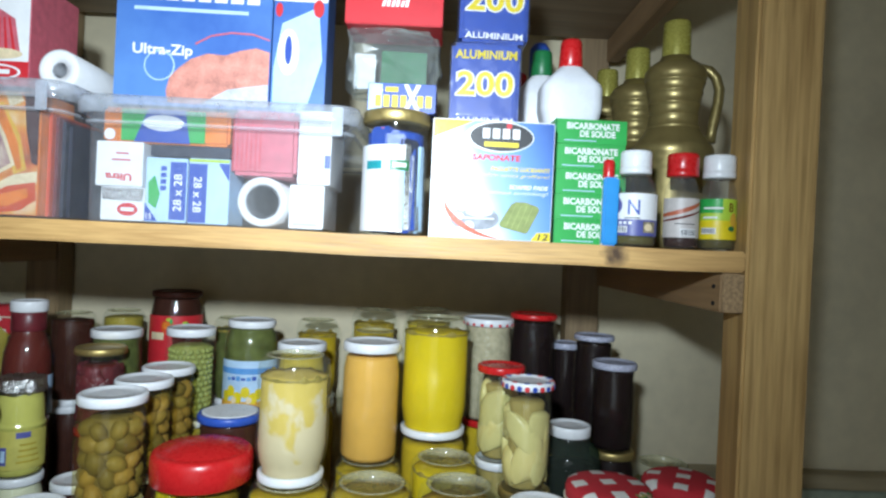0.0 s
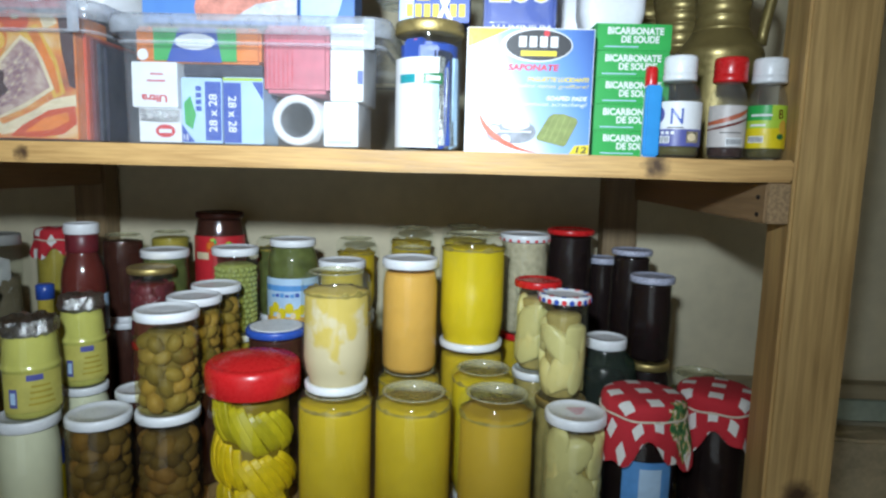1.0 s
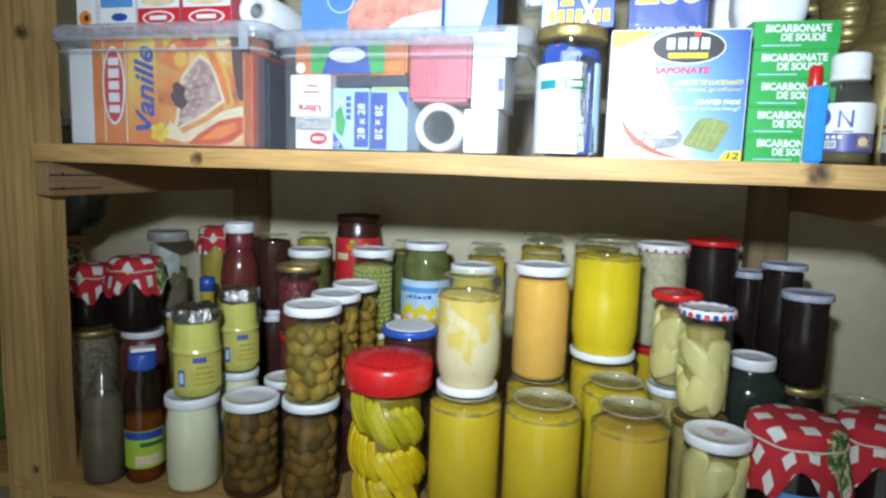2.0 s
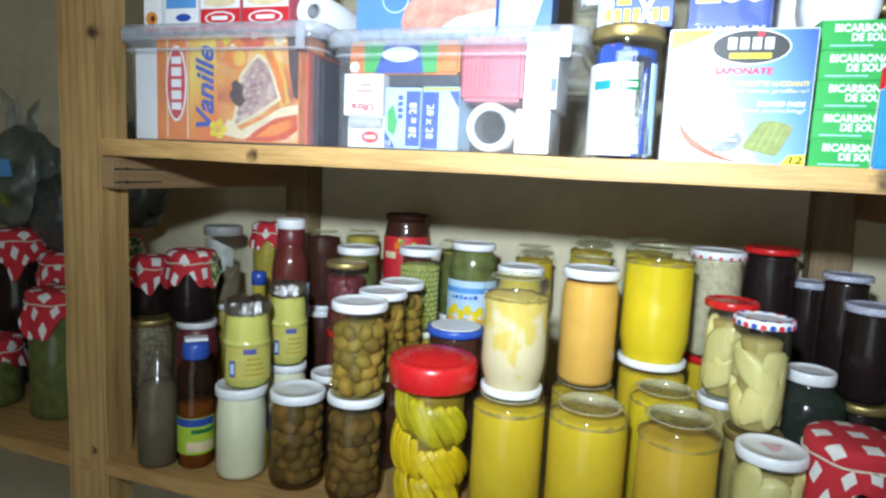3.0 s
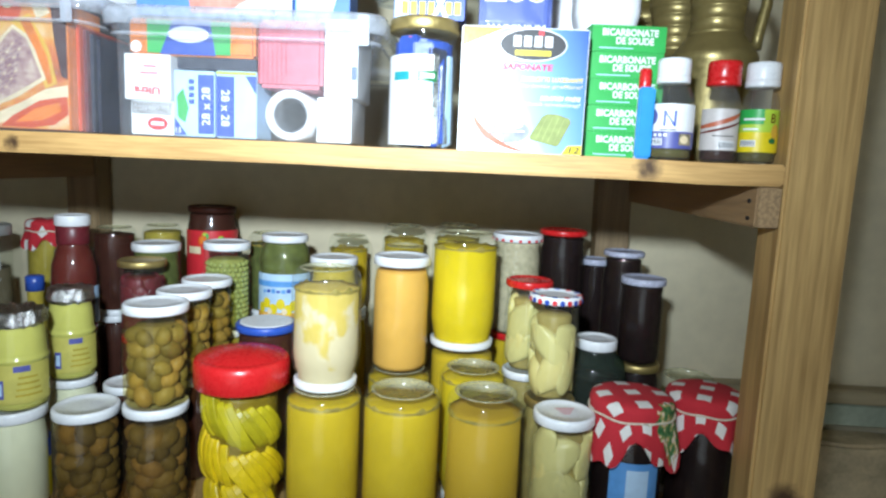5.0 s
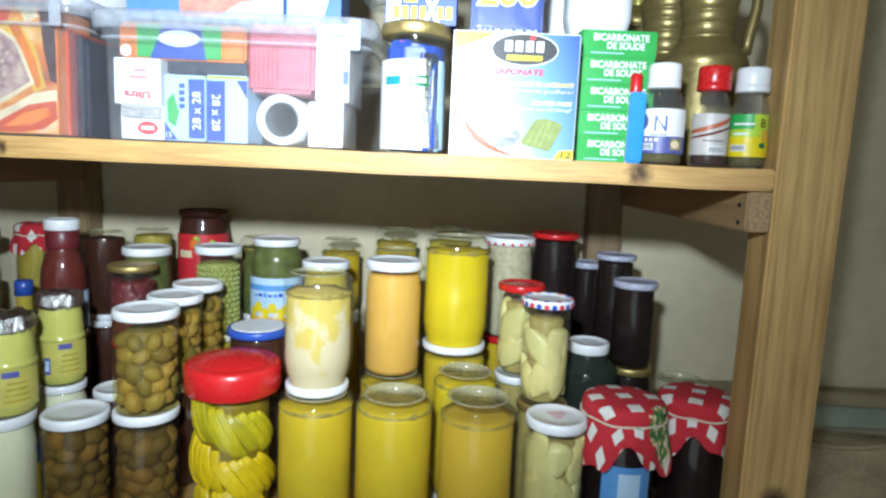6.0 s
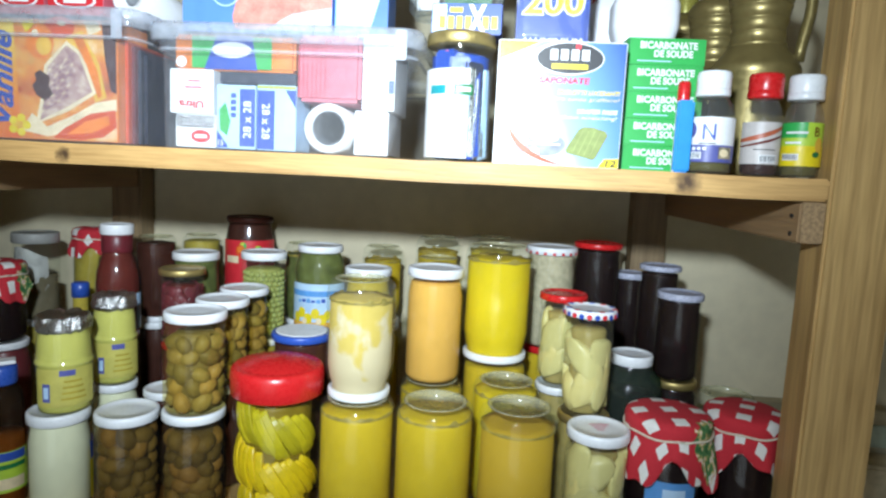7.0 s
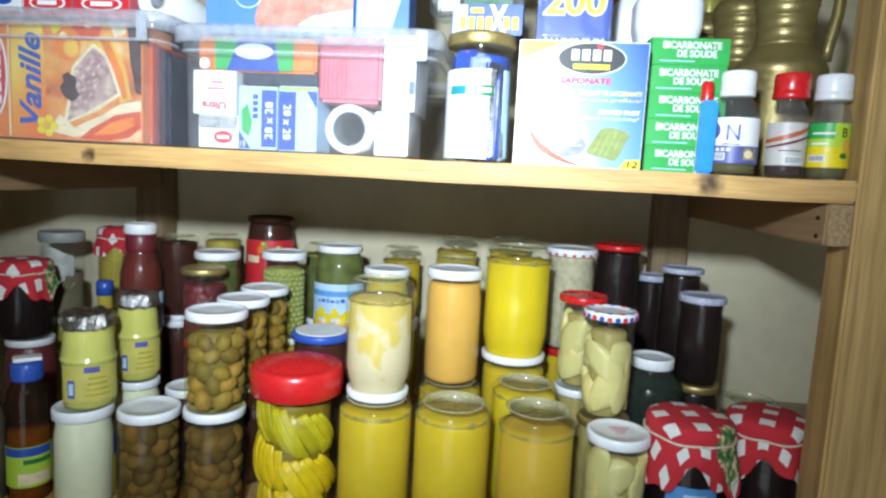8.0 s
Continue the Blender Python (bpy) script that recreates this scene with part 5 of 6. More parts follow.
for k, mt in enumerate(("flame", "berry", "dark_item", "dark_item")):
    c, w, h = carton(-0.4285 + 0.0050 * k, -0.4250 + 0.0050 * k, FL, 1.400 - 0.004 * k, 0.034 + 0.004 * k, 0.25, mt, "paper_sachet", "dark sachet standing on edge in the storage box", "packet", group="sachets on edge")
c, w, h = carton(-0.62, -0.45, FL, 1.39, 0.10, 0.20, "dark_item", "wrapped_packet", "dark wrapped packet at the back of the storage box", "packet")

# right tub
c, w, h = carton(-0.3215, -0.278, FL, 1.357, 0.032, 0.05, "pale", "bag_box", "pale blue box of food bags with a dark blue band", group="boxes of food bags", turn=1)
panel(c, 0.004, 0.0212, 0.003, h - 0.004, M["blue"])
words(c, "28 x 28", 0.008, 0.017, 0.012, 0.052, M["white"], quarter=1)
flat(c, "printed_leaf", [(-0.018, 0.020), (-0.010, 0.014), (-0.006, 0.030), (-0.012, 0.050), (-0.019, 0.042)], M["green"])
flat(c, "printed_corner", [(-0.0217, 0.001), (-0.008, 0.001), (-0.0217, 0.020)], M["blue"])
words(c, "15", -0.020, -0.014, 0.003, 0.009, M["white"])
for k in range(4):
    panel(c, -0.006, 0.000, 0.034 + 0.007 * k, 0.039 + 0.007 * k, M["blue"], name="printed_bar")
c, w, h = carton(-0.2755, -0.232, FL, 1.358, 0.030, 0.05, "pale", "bag_box", "pale blue box of food bags with a dark blue band", group="boxes of food bags", turn=-1)
panel(c, -0.0212, -0.002, 0.001, h - 0.006, M["blue"])
words(c, "28 x 28", -0.016, -0.007, 0.012, 0.050, M["white"], quarter=3)
panel(c, -0.0215, 0.0215, h - 0.004, h - 0.001, M["lime"], lift=0.0008)
flat(c, "printed_corner", [(0.010, h - 0.005), (0.0217, h - 0.005), (0.0217, h - 0.024)], M["blue"])
c, w, h = carton(-0.3700, -0.3235, FL, 1.324, 0.034, 0.05, "white", "sachet_box", "small white box with a red oval mark")
oval(c, 0.006, 0.012, 0.011, 0.007, M["red"])
panel(c, -0.001, 0.013, 0.010, 0.014, M["white"], lift=0.0010, name="printed_bar")
part("film", worn(block(-0.021, 0.022, -0.003, -0.001, 0.022, 0.034, 0.0005), 0.003, 160), M["foil"], c, "crumpled clear film")
c, w, h = carton(-0.3745, -0.325, 1.3245, 1.372, 0.030, 0.05, "white", "sachet_box", "small white box with red print, standing upside down")
words(c, "Ultra", -0.014, 0.014, 0.0055, 0.0135, M["red"], quarter=2, weight=0.03)
panel(c, -0.004, 0.010, 0.034, 0.036, M["pink"], name="printed_bar")
panel(c, -0.008, 0.012, 0.027, 0.029, M["pink"], name="printed_bar")
c, w, h = carton(-0.372, -0.236, 1.3725, 1.410, 0.036, 0.10, "orange_p", "towel_pack", "orange, green and blue pack with a white oval", "packet", bevel=0.003)
flat(c, "printed_panel", [(-0.048, 0.002), (-0.028, 0.002), (-0.018, 0.036), (-0.048, 0.036)], M["green"])
flat(c, "printed_panel", [(0.020, 0.002), (0.042, 0.002), (0.042, 0.036), (0.012, 0.036)], M["green"])
flat(c, "printed_panel", [(-0.034, 0.001), (0.026, 0.001), (0.020, 0.0365), (-0.020, 0.0365)], M["blue"], 0, 0.0007)
oval(c, -0.003, 0.022, 0.022, 0.0085, M["white"], lift=0.0010)
oval(c, -0.060, 0.008, 0.006, 0.006, M["white"])
c, w, h = carton(-0.322, -0.236, 1.3600, 1.3722, 0.040, 0.10, "dark_item", "flat_packet", "dark flat packet under the bright pack", "packet")
c, w, h = carton(-0.231, -0.1615, 1.3425, 1.412, 0.028, 0.09, "pink", "napkin_pack", "ribbed pink and red pack of napkins", "packet", bevel=0.004)
for k in range(7):
    panel(c, -0.033 + 0.0048 * k, -0.0322 + 0.0048 * k, 0.004, h - 0.004, M["red"], lift=0.0008, name="pleat")
c, w, h = carton(-0.1600, -0.125, 1.3355, 1.412, 0.030, 0.09, "white", "white_box", "plain white box in the storage box", group="white boxes")
panel(c, 0.011, 0.017, 0.018, 0.032, M["blue"], name="printed_bar")
c, w, h = carton(-0.1680, -0.131, FL, 1.3350, 0.034, 0.09, "white", "white_box", "plain white box in the storage box", group="white boxes")
panel(c, -0.014, 0.012, 0.003, 0.006, M["pale"], name="printed_bar")


def roll(x, y, z, r, hole, length, label, core=True):
    o = thing("paper_roll", x, y, z, label, "roll", "white rolls")
    bm = bmesh.new()
    rows = []
    for rr, yy in ((hole, 0.002), (r - 0.003, 0.0), (r, 0.002), (r, length), (hole, length)):
        rows.append([bm.verts.new((rr * math.cos(2 * math.pi * i / 40), yy, r + rr * math.sin(2 * math.pi * i / 40))) for i in range(40)])
    for a, b in zip(rows, rows[1:] + rows[:1]):
        for i in range(40):
            bm.faces.new((a[i], a[(i + 1) % 40], b[(i + 1) % 40], b[i]))
    part("paper", bm, M["white"], o, smooth=True)
    bm = lathe([(hole - 0.0002, 0.004), (hole - 0.0002, length - 0.002), (hole - 0.002, length - 0.002), (hole - 0.002, 0.004)], 36, False)
    part("cardboard_core", bm, M["grey"], o, "grey cardboard core", True).matrix_local = pose(0, 0, r, -90)
    return o


roll(-0.1965, 0.030, FL, 0.0268, 0.0185, 0.20, "white paper roll lying end-on in the storage box")
roll(-0.437, 0.060, LT, 0.0230, 0.009, 0.24, "white film roll lying on the storage box lid")

# on the lids
c, w, h = carton(-0.375, -0.203, RT, 1.62, 0.060, 0.05, "freezer_ink_glare", "freezer_bag_box", "blue box of zip freezer bags with a food picture", turn=1)
flat(c, "picture", [(-0.026, 0.004), (0.085, 0.004), (0.085, 0.066), (0.070, 0.070), (0.052, 0.066), (0.036, 0.060), (0.016, 0.061), (-0.002, 0.054), (-0.014, 0.044), (-0.024, 0.034), (-0.028, 0.018)], M["salmon"])
flat(c, "picture_part", [(0.010, 0.004), (0.085, 0.004), (0.085, 0.030), (0.04, 0.022)], M["grey"], 0, 0.0008)
flat(c, "printed_curve", [(0.002, 0.072), (0.020, 0.082), (0.042, 0.0865), (0.066, 0.086), (0.085, 0.080), (0.085, 0.0785), (0.066, 0.0840), (0.042, 0.0845), (0.020, 0.0800), (0.003, 0.070)], M["pink"], 0, 0.0009)
oval(c, -0.036, 0.045, 0.017, 0.017, M["pale"], lift=0.0008)
oval(c, -0.036, 0.045, 0.0155, 0.0155, M["freezer_ink_glare"], lift=0.0011)
words(c, "Ultra-Zip", -0.066, 0.000, 0.0535, 0.069, M["white"], lift=0.0012, weight=0.025)
for k in range(7):
    panel(c, -0.05 + 0.018 * k, -0.036 + 0.018 * k, 0.118, 0.134, M["white"], lift=0.0012, name="printed_bar")
panel(c, -0.066, 0.06, 0.106, 0.110, M["pale"], lift=0.0012, name="printed_bar")
c, w, h = carton(-0.2015, -0.141, RT, 1.62, 0.062, 0.05, "freezer_ink_glare", "freezer_bag_box", "blue and white box of freezer bags")
flat(c, "picture", [(-0.028, 0.004), (0.01, 0.004), (0.026, 0.06), (0.02, 0.12), (-0.02, 0.10), (-0.028, 0.05)], M["pale"])
oval(c, -0.012, 0.068, 0.012, 0.026, M["white"], lift=0.0008, name="picture_part")
oval(c, -0.012, 0.070, 0.004, 0.016, M["blue"], lift=0.0011, name="picture_part")
oval(c, 0.020, 0.118, 0.006, 0.010, M["red"], lift=0.0008, name="picture_part")
oval(c, -0.024, 0.115, 0.004, 0.008, M["red"], lift=0.0008, name="picture_part")
panel(c, -0.03, 0.03, 0.125, 0.15, M["white"], lift=0.0006)
for (x0, x1, z1, mt), lab in (((-0.690, -0.662, 1.50, "white"), "small box with a biscuit picture"), ((-0.655, -0.602, 1.52, "white"), "small white box with a blue mark"), ((-0.598, -0.537, 1.51, "pink"), "small pink box with a red oval mark"), ((-0.533, -0.466, 1.552, "pink"), "pudding powder box with a pink dessert picture")):
    c, w, h = carton(x0, x1, LT, z1, 0.055, 0.09, mt, "dessert_box", lab + " on a box lid", group="dessert boxes")
    panel(c, -w * 0.98, w * 0.98, 0.001, 0.006, M["red"])
    if mt == "pink":
        panel(c, -w * 0.98, w * 0.98, 0.028, h - 0.001, M["white"])
        panel(c, -w * 0.98, w * 0.98, 0.006, 0.028, M["red"])
        oval(c, 0, 0.016, w * 0.75, 0.0085, M["white"], lift=0.0008)
        oval(c, 0, 0.016, w * 0.66, 0.0065, M["red"], lift=0.0011)
        panel(c, -w * 0.4, w * 0.4, 0.0135, 0.0185, M["white"], lift=0.0014, name="printed_bar")
        flat(c, "picture", [(-w * 0.7, 0.038), (w * 0.7, 0.038), (w * 0.5, 0.075), (0, 0.085), (-w * 0.5, 0.075)], M["pink"], 0, 0.0008)
        for k in range(5):
            flat(c, "picture_rib", [(w * (-0.55 + 0.25 * k), 0.040), (w * (-0.45 + 0.25 * k), 0.040), (w * (-0.30 + 0.16 * k), 0.076), (w * (-0.36 + 0.16 * k), 0.076)], M["red"], 0, 0.0011)
        oval(c, 0, 0.036, w * 0.8, 0.006, M["cream"], lift=0.0013, name="picture_plate")
    elif x0 < -0.66:
        oval(c, 0.0, 0.018, w * 0.7, 0.009, M["cake"], lift=0.0008, name="picture")
        oval(c, 0.002, 0.018, w * 0.25, 0.004, M["choc"], lift=0.0010, name="picture_part")
    else:
        oval(c, 0.004, 0.018, 0.012, 0.005, M["blue"], lift=0.0008, name="printed_badge")
        panel(c, -w * 0.9, w * 0.9, 0.030, 0.045, M["sky"])

# glass jar with a gold lid, packets piled on it
cj = jar(-0.057, 0.052, 0.0358, TOP, 1.420, None, "gold-lidded glass jar with a white label, full of packets", "lid_gold", neck=0.98, lid_h=0.018, name="storage_jar")
wrap(cj, 0.0362, -80, 26, 0.004, 0.096, M["white"])
wrap(cj, 0.0364, -2, 26, 0.006, 0.070, M["pale"], "printed_panel")
wrap(cj, 0.0366, -46, -14, 0.070, 0.079, M["teal"], "printed_badge")
wrap(cj, 0.0366, 0, 32, 0.069, 0.080, M["dgreen"], "printed_badge")
wrap(cj, 0.0368, 5, 28, 0.0725, 0.0770, M["white"], "printed_bar")
for k in range(5):
    o = part("inner_packet", worn(block(-0.006, 0.006, -0.003, 0.003, 0.004, 0.098 - 0.004 * (k % 3), 0.001), 0.004, 110), M["foil" if k % 2 == 0 else ("blue", "pale")[k // 2 % 2]], cj, "crumpled foil" if k % 2 == 0 else "")
    o.matrix_local = pose(0.0300 * math.sin(radians(28 + 13 * k)), -0.0300 * math.cos(radians(28 + 13 * k)), 0, 0, 0, 28 + 13 * k)
for k, (a, mt) in enumerate(((-25, "blue"), (8, "blue"), (38, "dark_item"), (-60, "dark_item"))):
    o = part("inner_packet", worn(block(-0.012, 0.012, -0.006, 0.006, 0.004, 0.116 - 0.006 * k, 0.002), 0.003, 70), M[mt], cj)
    o.matrix_local = pose(0.0255 * math.sin(radians(a)), -0.0255 * math.cos(radians(a)), 0, 0, 0, a)
part("inner_fill", worn(lathe([(0.026, 0.003), (0.029, 0.006), (0.029, 0.112), (0.022, 0.114)], 28), 0.0025, 60), M["blue"], cj, "blue packets seen through the glass")
part("inner_band", block(-0.012, -0.009, -0.028, -0.026, 0.09, 0.115, 0), M["red"], cj)
c, w, h = carton(-0.090, -0.0155, 1.420, 1.4515, 0.040, 0.045, "blue", "glue_box", "blue glue box with yellow letters, upside down", turn=-2)
panel(c, -w + 0.001, -w + 0.016, 0.001, h - 0.001, M["pale"], lift=0.0004)
for k in range(7):
    if k != 4:
        panel(c, -0.029 + 0.0092 * k, -0.0222 + 0.0092 * k, 0.0055, 0.0185, M["yellow"], lift=0.0008, name="printed_bar")
flat(c, "printed_cross", [(0.002, 0.001), (0.007, 0.001), (0.021, h - 0.001), (0.016, h - 0.001)], M["white"], 0, 0.0012)
flat(c, "printed_cross", [(0.016, 0.001), (0.021, 0.001), (0.007, h - 0.001), (0.002, h - 0.001)], M["white"], 0, 0.0014)
panel(c, -0.018, -0.004, 0.022, 0.0275, M["yellow"], lift=0.0008, name="printed_bar")
panel(c, -0.030, -0.021, 0.022, 0.025, M["white"], lift=0.0008, name="printed_bar")
pc = thing("film_pouch", -0.068, 0.060, 1.4515, "crumpled clear plastic pouch lying on the glue box", "pouch")
bm = block(-0.052, 0.052, 0, 0.08, 0, 0.068, 0.008, 3)
bmesh.ops.subdivide_edges(bm, edges=bm.edges[:], cuts=5, use_grid_fill=True)
part("film", worn(worn(bm, 0.010, 26), 0.004, 80), M["pouch"], pc)
part("inner_card", worn(block(-0.045, -0.020, 0.03, 0.036, 0.005, 0.045, 0.001), 0.002, 30), M["white"], pc)
part("inner_card", worn(block(-0.015, 0.04, 0.045, 0.052, 0.005, 0.055, 0.001), 0.002, 30), M["dgreen"], pc)
c, w, h = carton(-0.121, -0.012, 1.5205, 1.63, 0.055, 0.07, "red", "filter_box", "bright red cardboard filter box with white script", turn=-1, bevel=0.0012)
for k in range(6):
    flat(c, "printed_bar", [(-0.014 + 0.0052 * k, 0.020), (-0.0105 + 0.0052 * k, 0.020), (-0.0085 + 0.0052 * k, 0.031 if k % 2 else 0.027), (-0.012 + 0.0052 * k, 0.031 if k % 2 else 0.027)], M["white"], 0, 0.0008)

# soap pad box
c, w, h = carton(-0.0165, 0.1115, TOP, 1.410, 0.010, 0.085, "white", "soap_pad_box", "white and blue box of twelve soaped pads", turn=0.5)
panel(c, -w + 0.0006, w - 0.0008, 0.001, h - 0.001, M["soap_ink"], lift=0.0004)
flat(c, "printed_panel", [(-w + 0.001, 0.105), (-0.02, h - 0.001), (-w + 0.001, h - 0.001)], M["yellow"], 0, 0.0006)
oval(c, 0.006, 0.108, 0.036, 0.0165, M["white"], lift=0.0010)
oval(c, 0.008, 0.108, 0.033, 0.0150, M["black"], lift=0.0012)
for k in range(4):
    panel(c, -0.012 + 0.0105 * k, -0.0045 + 0.0105 * k, 0.106, 0.1165, M["white"], lift=0.0015, name="printed_bar")
oval(c, 0.0155, 0.1195, 0.003, 0.003, M["red"], lift=0.0016)
panel(c, -0.010, 0.026, 0.0975, 0.1025, M["yellow"], lift=0.0015, name="printed_bar")
words(c, "SAPONATE", -0.022, 0.029, 0.083, 0.0895, M["red"], shear=0.1, weight=0.04)
words(c, "PAGLIETTE LUCIDANTI", -0.002, 0.060, 0.0725, 0.077, M["yellow"], shear=0.2, weight=0.035)
words(c, "pulire senza graffiare!", -0.014, 0.060, 0.0655, 0.070, M["yellow"], shear=0.2, weight=0.0)
words(c, "SOAPED PADS", 0.018, 0.059, 0.054, 0.0585, M["white"], shear=0.2, weight=0.035)
words(c, "without scratching!", -0.005, 0.059, 0.0475, 0.052, M["white"], shear=0.2, weight=0.0)
bm = bmesh.new()
rows = []
for k in range(15):
    u, s = radians(176 + 6.8 * k), math.sin(math.pi * k / 14)
    rows.append([bm.verts.new((0.010 + (0.060 - q * 0.0075 * s) * math.cos(u), -0.0019, 0.0405 + (0.039 - q * 0.0050 * s) * math.sin(u))) for q in (0, 1)])
for p, q in zip(rows, rows[1:]):
    bm.faces.new((p[0], q[0], q[1], p[1]))
part("printed_curve", bm, M["flame"], c)
oval(c, -0.012, 0.022, 0.021, 0.012, M["steel"], lift=0.0009, name="picture")
panel(c, -0.030, 0.004, 0.0215, 0.0228, M["white"], lift=0.0011, name="picture_part")
oval(c, -0.022, 0.014, 0.005, 0.005, M["white"], lift=0.0013, name="picture_part")
oval(c, -0.012, 0.029, 0.014, 0.005, M["white"], lift=0.0012, name="picture_part")
oval(c, -0.034, 0.021, 0.008, 0.009, M["steel"], lift=0.0010, name="picture_part")
oval(c, -0.034, 0.0235, 0.006, 0.004, M["white"], lift=0.0015, name="picture_part")
flat(c, "picture_pad", [(0.009, 0.017), (0.011, 0.014), (0.037, 0.008), (0.040, 0.010), (0.051, 0.033), (0.049, 0.037), (0.036, 0.041), (0.026, 0.041), (0.021, 0.038)], M["sponge"], 0, 0.0012)
for k in range(4):
    flat(c, "picture_rib", [(0.016 + 0.006 * k, 0.0145 - 0.001 * k), (0.0168 + 0.006 * k, 0.0144 - 0.001 * k), (0.0265 + 0.006 * k, 0.038 - 0.0005 * k), (0.0257 + 0.006 * k, 0.038 - 0.0005 * k)], M["pad_rib"], 0, 0.0014)
flat(c, "printed_corner", [(w - 0.021, 0.001), (w - 0.0008, 0.001), (w - 0.0008, 0.0105), (w - 0.015, 0.0095)], M["yellow"], 0, 0.0012)
words(c, "12", w - 0.014, w - 0.003, 0.002, 0.0085, M["black"], shear=0.15, lift=0.0015, weight=0.02)

# aluminium foil packs in film
for k, (x0, z0, tn) in enumerate(((0.000, 1.410, -1.5), (0.007, 1.5035, 2.0))):
    c, w, h = carton(x0, x0 + 0.076, z0, z0 + 0.093, 0.045, 0.04, "blue", "foil_pack", "blue pack of aluminium foil sheets in shiny film", "packet", turn=tn, bevel=0.004, group="foil packs")
    words(c, "ALUMINIUM", -0.034, 0.034, 0.074, 0.084, M["yellow"], weight=0.03, lift=0.0012)
    words(c, "200", -0.033, 0.033, 0.032, 0.062, M["white"], weight=0.06, lift=0.0010)
    words(c, "200", -0.031, 0.031, 0.0335, 0.0605, M["yellow"], weight=0.02, lift=0.0014)
    words(c, "ALUMINIUM", -0.032, 0.032, 0.003, 0.010, M["white"], weight=0.02, lift=0.0012)
    bm = block(-w - 0.0015, w + 0.0015, -0.0045, 0.042, 0.0015, h + 0.001, 0.004, 2)
    bmesh.ops.subdivide_edges(bm, edges=bm.edges[:], cuts=11, use_grid_fill=True)
    part("film_wrap", worn(bm, 0.0022, 90), M["pack_film"], c, "shiny clear film", True)

# five boxes of soda
for k in range(5):
    z0 = TOP + 0.0281 * k
    dx = (0.0015, 0.0, 0.001, -0.001, 0.0)[k]
    c, w, h = carton(0.1190 + dx, 0.2005 + dx, z0, z0 + 0.0279, 0.0525, 0.033, "green", "soda_box", "green box of baking soda with white letters in a stack", group="stacked soda boxes", turn=(1.2, -0.8, 0.6, -0.4, 1.0)[k])
    words(c, "BICARBONATE", -0.0275, 0.0318, 0.0166, 0.0241, M["white"], weight=0.035)
    words(c, "DE SOUDE", -0.0127, 0.0275, 0.0080, 0.0155, M["white"], weight=0.035)
    panel(c, -0.030, 0.006, 0.0035, 0.0046, M["pale"], name="printed_bar")
    panel(c, -w + 0.0004, -w + 0.0022, 0.001, h - 0.001, M["dgreen"], name="printed_edge")


def small_bottle(x, y, cap, fill, label, marks, r=0.0185, level=0.03):
    b = thing("flavour_bottle", x, y, TOP, label, "bottle", "small flavouring bottles")
    prof = [(r * 0.85, 0), (r, 0.003), (r, 0.058), (r * 0.9, 0.068), (r * 0.66, 0.076), (r * 0.64, 0.084)]
    part("bottle_body", lathe(prof, 30, False), M["vial"], b, "clear plastic", True)
    part("filling", lathe([(r * 0.83, 0.002), (r - 0.0014, 0.004), (r - 0.0014, level), (r * 0.5, level)], 26), M[fill], b, smooth=True)
    q = 0.0168
    part("cap", lathe([(q * 0.97, 0.078), (q, 0.079), (q, 0.0845), (q * 0.96, 0.085), (q * 0.98, 0.0865), (q * 0.98, 0.100), (q * 0.92, 0.1025), (q * 0.3, 0.103)], 30), M[cap], b, "ribbed screw cap", True)
    for a0, a1, z0, z1, mt in marks:
        wrap(b, r + 0.0005 + 0.0002 * marks.index((a0, a1, z0, z1, mt)), a0, a1, z0, z1, M[mt], "printed_panel" if marks.index((a0, a1, z0, z1, mt)) else "paper_label")
    return faced(b, -20)


b = small_bottle(0.2038, 0.0275, "lid_white", "dark_oil", "small clear bottle with a white cap and blue-printed label", [(-80, 80, 0.012, 0.056, "white"), (-80, 80, 0.0115, 0.0285, "violet"), (26, 62, 0.015, 0.0265, "seeds"), (-20, 18, 0.0295, 0.0305, "black")], r=0.0234, level=0.012)
wrap_oval(b, 0.0245, -44, 0.043, 17, 0.0085, M["violet"], "printed_fruit")
wrap_oval(b, 0.0248, 40, 0.0205, 12, 0.0040, M["cream"], "printed_fruit")
wrap_code(b, 0.0247, -56, -12, 0.0145, 0.0215)
for k in range(5):
    wrap(b, 0.0247, -58 + 12 * k, -50 + 12 * k, 0.0232, 0.0262, M["white"], "printed_bar", 2)
wrap_words(b, "N", 0.0251, -12, 16, 0.0335, 0.049, M["blue"])
b = small_bottle(0.256, 0.030, "lid_red", "cola", "small clear bottle of dark flavouring with a red cap", [(-72, 72, 0.012, 0.054, "label_grey"), (-20, 46, 0.026, 0.027, "black")], level=0.0165)
wrap(b, 0.0192, -70, 71, 0.034, 0.0375, M["rust"], "printed_wave", 16, 0.014)
wrap(b, 0.0194, -70, 71, 0.029, 0.0303, M["sauce"], "printed_wave", 16, 0.012)
wrap_code(b, 0.0193, -2, 50, 0.0135, 0.0215)
b = small_bottle(0.296, 0.030, "lid_white", "dark_oil", "small clear bottle with a white cap and a yellow-green label", [(-85, 85, 0.012, 0.055, "lime"), (-85, 10, 0.040, 0.055, "green"), (-50, 12, 0.044, 0.046, "white"), (-50, -5, 0.034, 0.036, "white")], level=0.015)
wrap(b, 0.0194, -85, 85, 0.0118, 0.032, M["yellow"], "printed_band")
wrap_oval(b, 0.0196, 48, 0.033, 14, 0.0075, M["golden"], "printed_fruit")
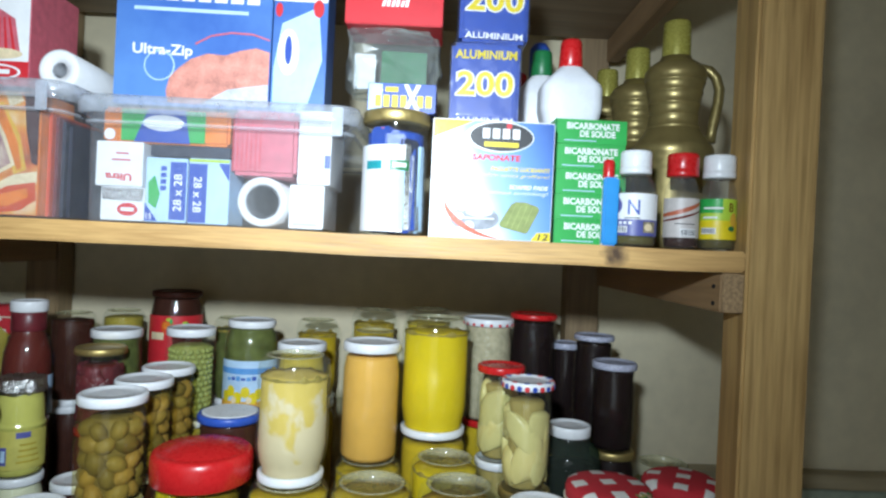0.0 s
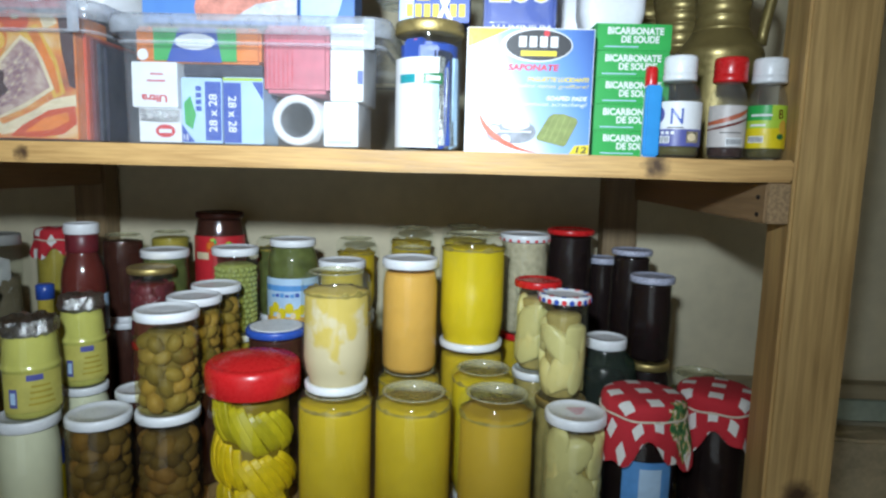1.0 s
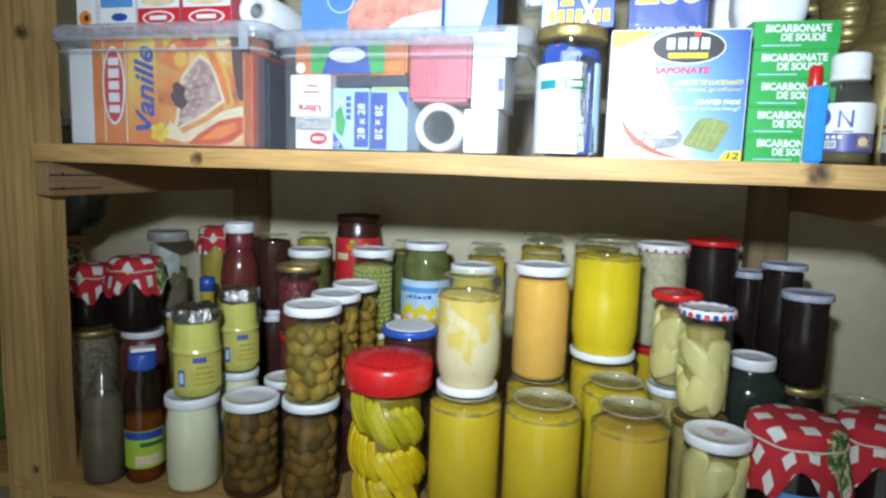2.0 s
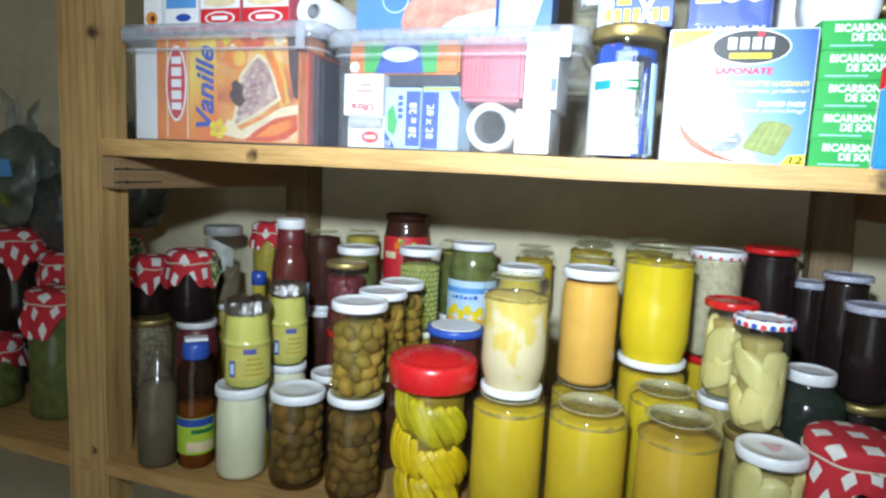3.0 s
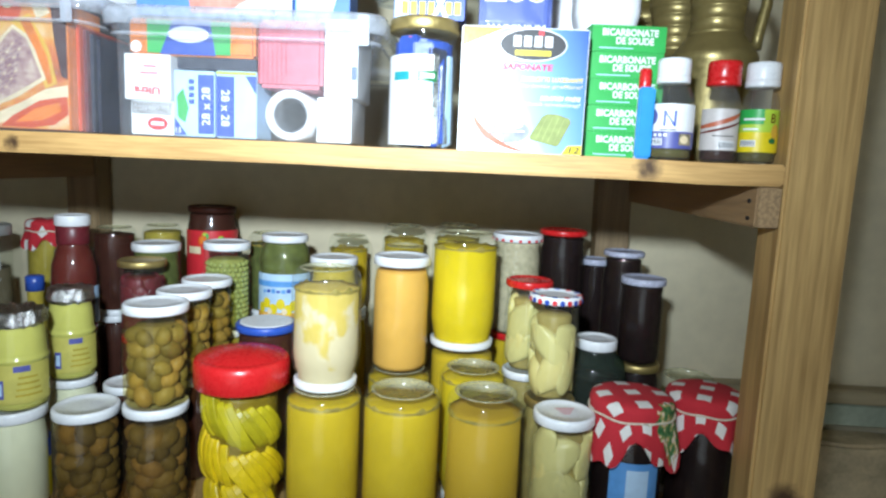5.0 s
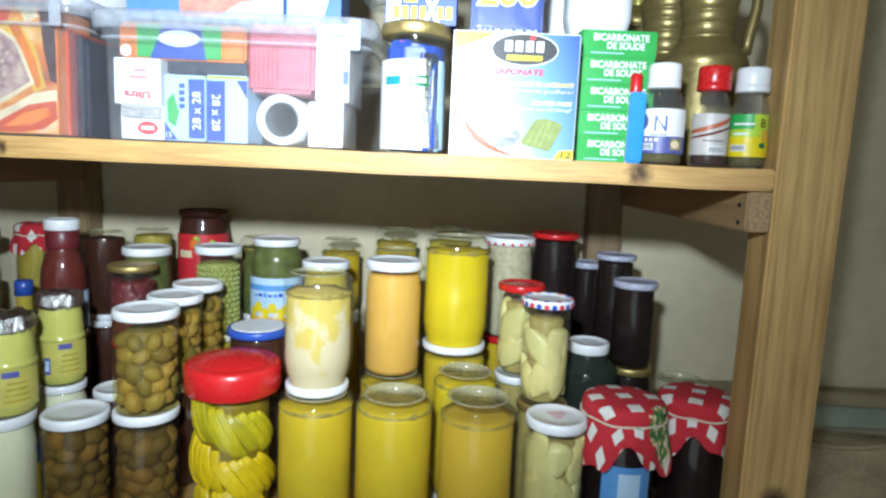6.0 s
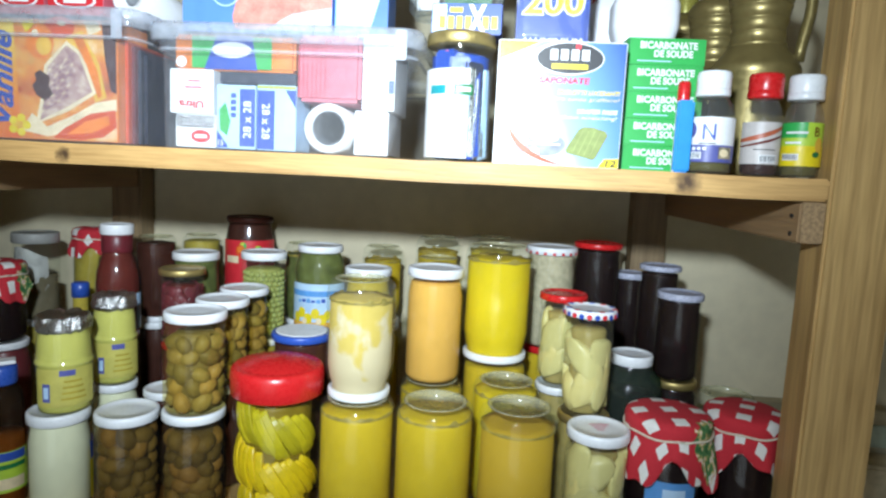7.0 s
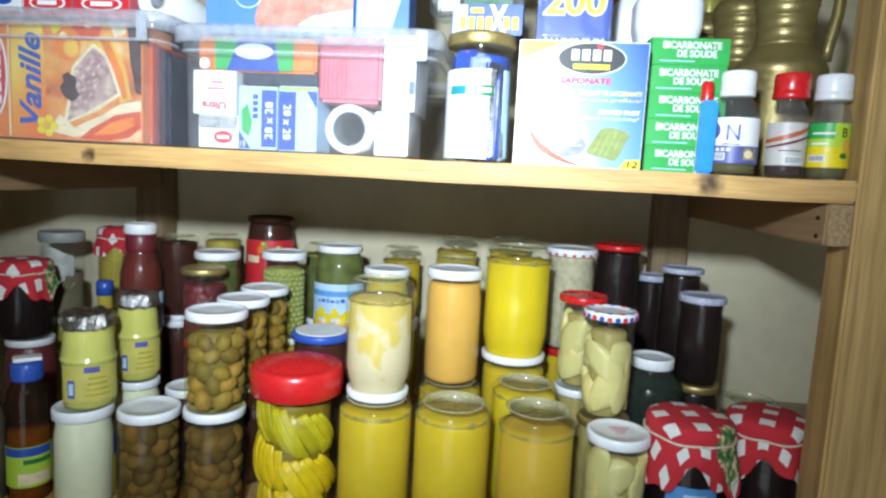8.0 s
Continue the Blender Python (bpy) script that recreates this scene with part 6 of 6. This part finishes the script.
wrap_oval(b, 0.0199, 40, 0.0235, 12, 0.0028, M["dgreen"], "printed_leaf")
wrap_words(b, "B", 0.0197, 30, 46, 0.0415, 0.0505, M["sauce"])
wrap_code(b, 0.0196, -56, -8, 0.0175, 0.024)
c, w, h = carton(0.1635, 0.1795, TOP, 1.356, 0.0015, 0.008, "cyan", "blue_sachet", "bright blue sachet standing on edge", "packet", bevel=0.002)
b = thing("dropper_bottle", 0.1795, 0.0450, TOP, "small bottle with a red cap behind the blue sachet", "bottle")
part("bottle_body", lathe([(0.0055, 0), (0.0064, 0.002), (0.0064, 0.066), (0.0054, 0.073), (0.0054, 0.078)], 20), M["hdpe"], b, smooth=True)
part("cap", lathe([(0.0062, 0.075), (0.0064, 0.076), (0.0062, 0.093), (0.005, 0.095)], 20), M["lid_red"], b, "red cap", True)


# cleaning bottles
def flask(x, y, w, d, h, cap, label, bodymat="hdpe", turn=0.0):
    """A flat bottle with slanted shoulders and a screw cap."""
    b = thing("cleaner_bottle", x, y, TOP, label, "bottle", "cleaning bottles", turn)
    c = d * 0.55
    part("bottle_body", loft([rounded(w * 0.55, d * 0.6, c * 0.6, 0), rounded(w * 0.66, d * 0.85, c * 0.7, 0.004), rounded(w * 0.76, d * 0.95, c, h * 0.45), rounded(w * 0.82, d * 0.97, c, h * 0.63), rounded(w * 0.97, d, c, h * 0.735), rounded(w, d, c, h * 0.755), rounded(w, d, c, h * 0.87), rounded(w * 0.95, d * 0.98, c, h * 0.895), rounded(w * 0.44, d * 0.6, d * 0.4, h * 0.988), rounded(0.014, 0.013, 0.012, h), rounded(0.013, 0.013, 0.012, h + 0.004)]), M[bodymat], b, smooth=True)
    part("cap", lathe([(0.0138, h + 0.0), (0.0145, h + 0.001), (0.0128, h + 0.030), (0.0115, h + 0.0335), (0.004, h + 0.034)], 26), M[cap], b, "ribbed screw cap", True)


flask(0.146, 0.114, 0.0370, 0.026, 0.214, "lid_red", "white plastic bottle with slanted shoulders and a red cap")
flask(0.122, 0.180, 0.0350, 0.026, 0.220, "dgreen", "white plastic bottle with a dark green cap", turn=-12)
b = thing("sauce_bottle", 0.098, 0.240, TOP, "dark red bottle with a red stopper behind the white bottles", "bottle")
part("glass_body", lathe([(0.02, 0), (0.023, 0.004), (0.023, 0.17), (0.012, 0.205), (0.012, 0.225)], 26), M["cola"], b, smooth=True)
part("cap", lathe([(0.013, 0.215), (0.013, 0.238), (0.008, 0.242)], 20), M["lid_red"], b, "red stopper", True)
b = thing("spray_bottle", 0.142, 0.330, TOP, "white bottle with a blue cap at the back", "bottle")
part("bottle_body", lathe([(0.024, 0), (0.027, 0.004), (0.027, 0.20), (0.014, 0.235), (0.014, 0.25)], 26), M["hdpe"], b, smooth=True)
part("cap", lathe([(0.016, 0.245), (0.016, 0.305), (0.010, 0.314)], 22), M["lid_blue"], b, "blue cap", True)

# bronze jug-shaped bottles with handles
for x, y, k, tn in ((0.289, 0.152, 1.0, -14), (0.276, 0.264, 1.0, -10), (0.262, 0.374, 1.0, -12)):
    b = thing("jug_bottle", x, y, TOP, "bronze plastic bottle shaped like a ringed jug with a handle", "bottle", "bronze jug bottles", tn)
    prof = [(0.042, 0), (0.046, 0.004), (0.0468, 0.02), (0.0475, 0.098), (0.0482, 0.100), (0.0488, 0.117), (0.0500, 0.120), (0.0502, 0.127), (0.0488, 0.131), (0.0478, 0.132), (0.0440, 0.138), (0.0375, 0.146), (0.0340, 0.152)]
    for z, r0 in ((0.154, 0.0322), (0.168, 0.0302), (0.183, 0.0318), (0.198, 0.0340), (0.211, 0.0366)):
        prof += [(r0 - 0.0004, z), (r0 + 0.0004, z + 0.0008), (r0 + 0.0004, z + 0.0022), (r0 - 0.0003, z + 0.0030)]
    prof += [(0.0382, 0.219), (0.0376, 0.226), (0.0330, 0.233), (0.0250, 0.239), (0.0205, 0.241), (0.0190, 0.246)]
    part("bottle_body", lathe(prof, 40), M["bronze"], b, "ringed bronze plastic", True)
    part("cap", lathe([(0.0172, 0.241), (0.0178, 0.243), (0.0168, 0.288), (0.0158, 0.291), (0.004, 0.292)], 30), M["bronze_cap"], b, "tall olive-gold cap", True)
    pts = [(0.030, 0, 0.232), (0.041, 0, 0.229), (0.0490, 0, 0.220), (0.0535, 0, 0.205), (0.0525, 0, 0.188), (0.0490, 0, 0.168), (0.0465, 0, 0.152), (0.0455, 0, 0.138)]
    part("handle", tube(pts, 0.0064, 12), M["bronze"], b, "curved bronze handle", True)
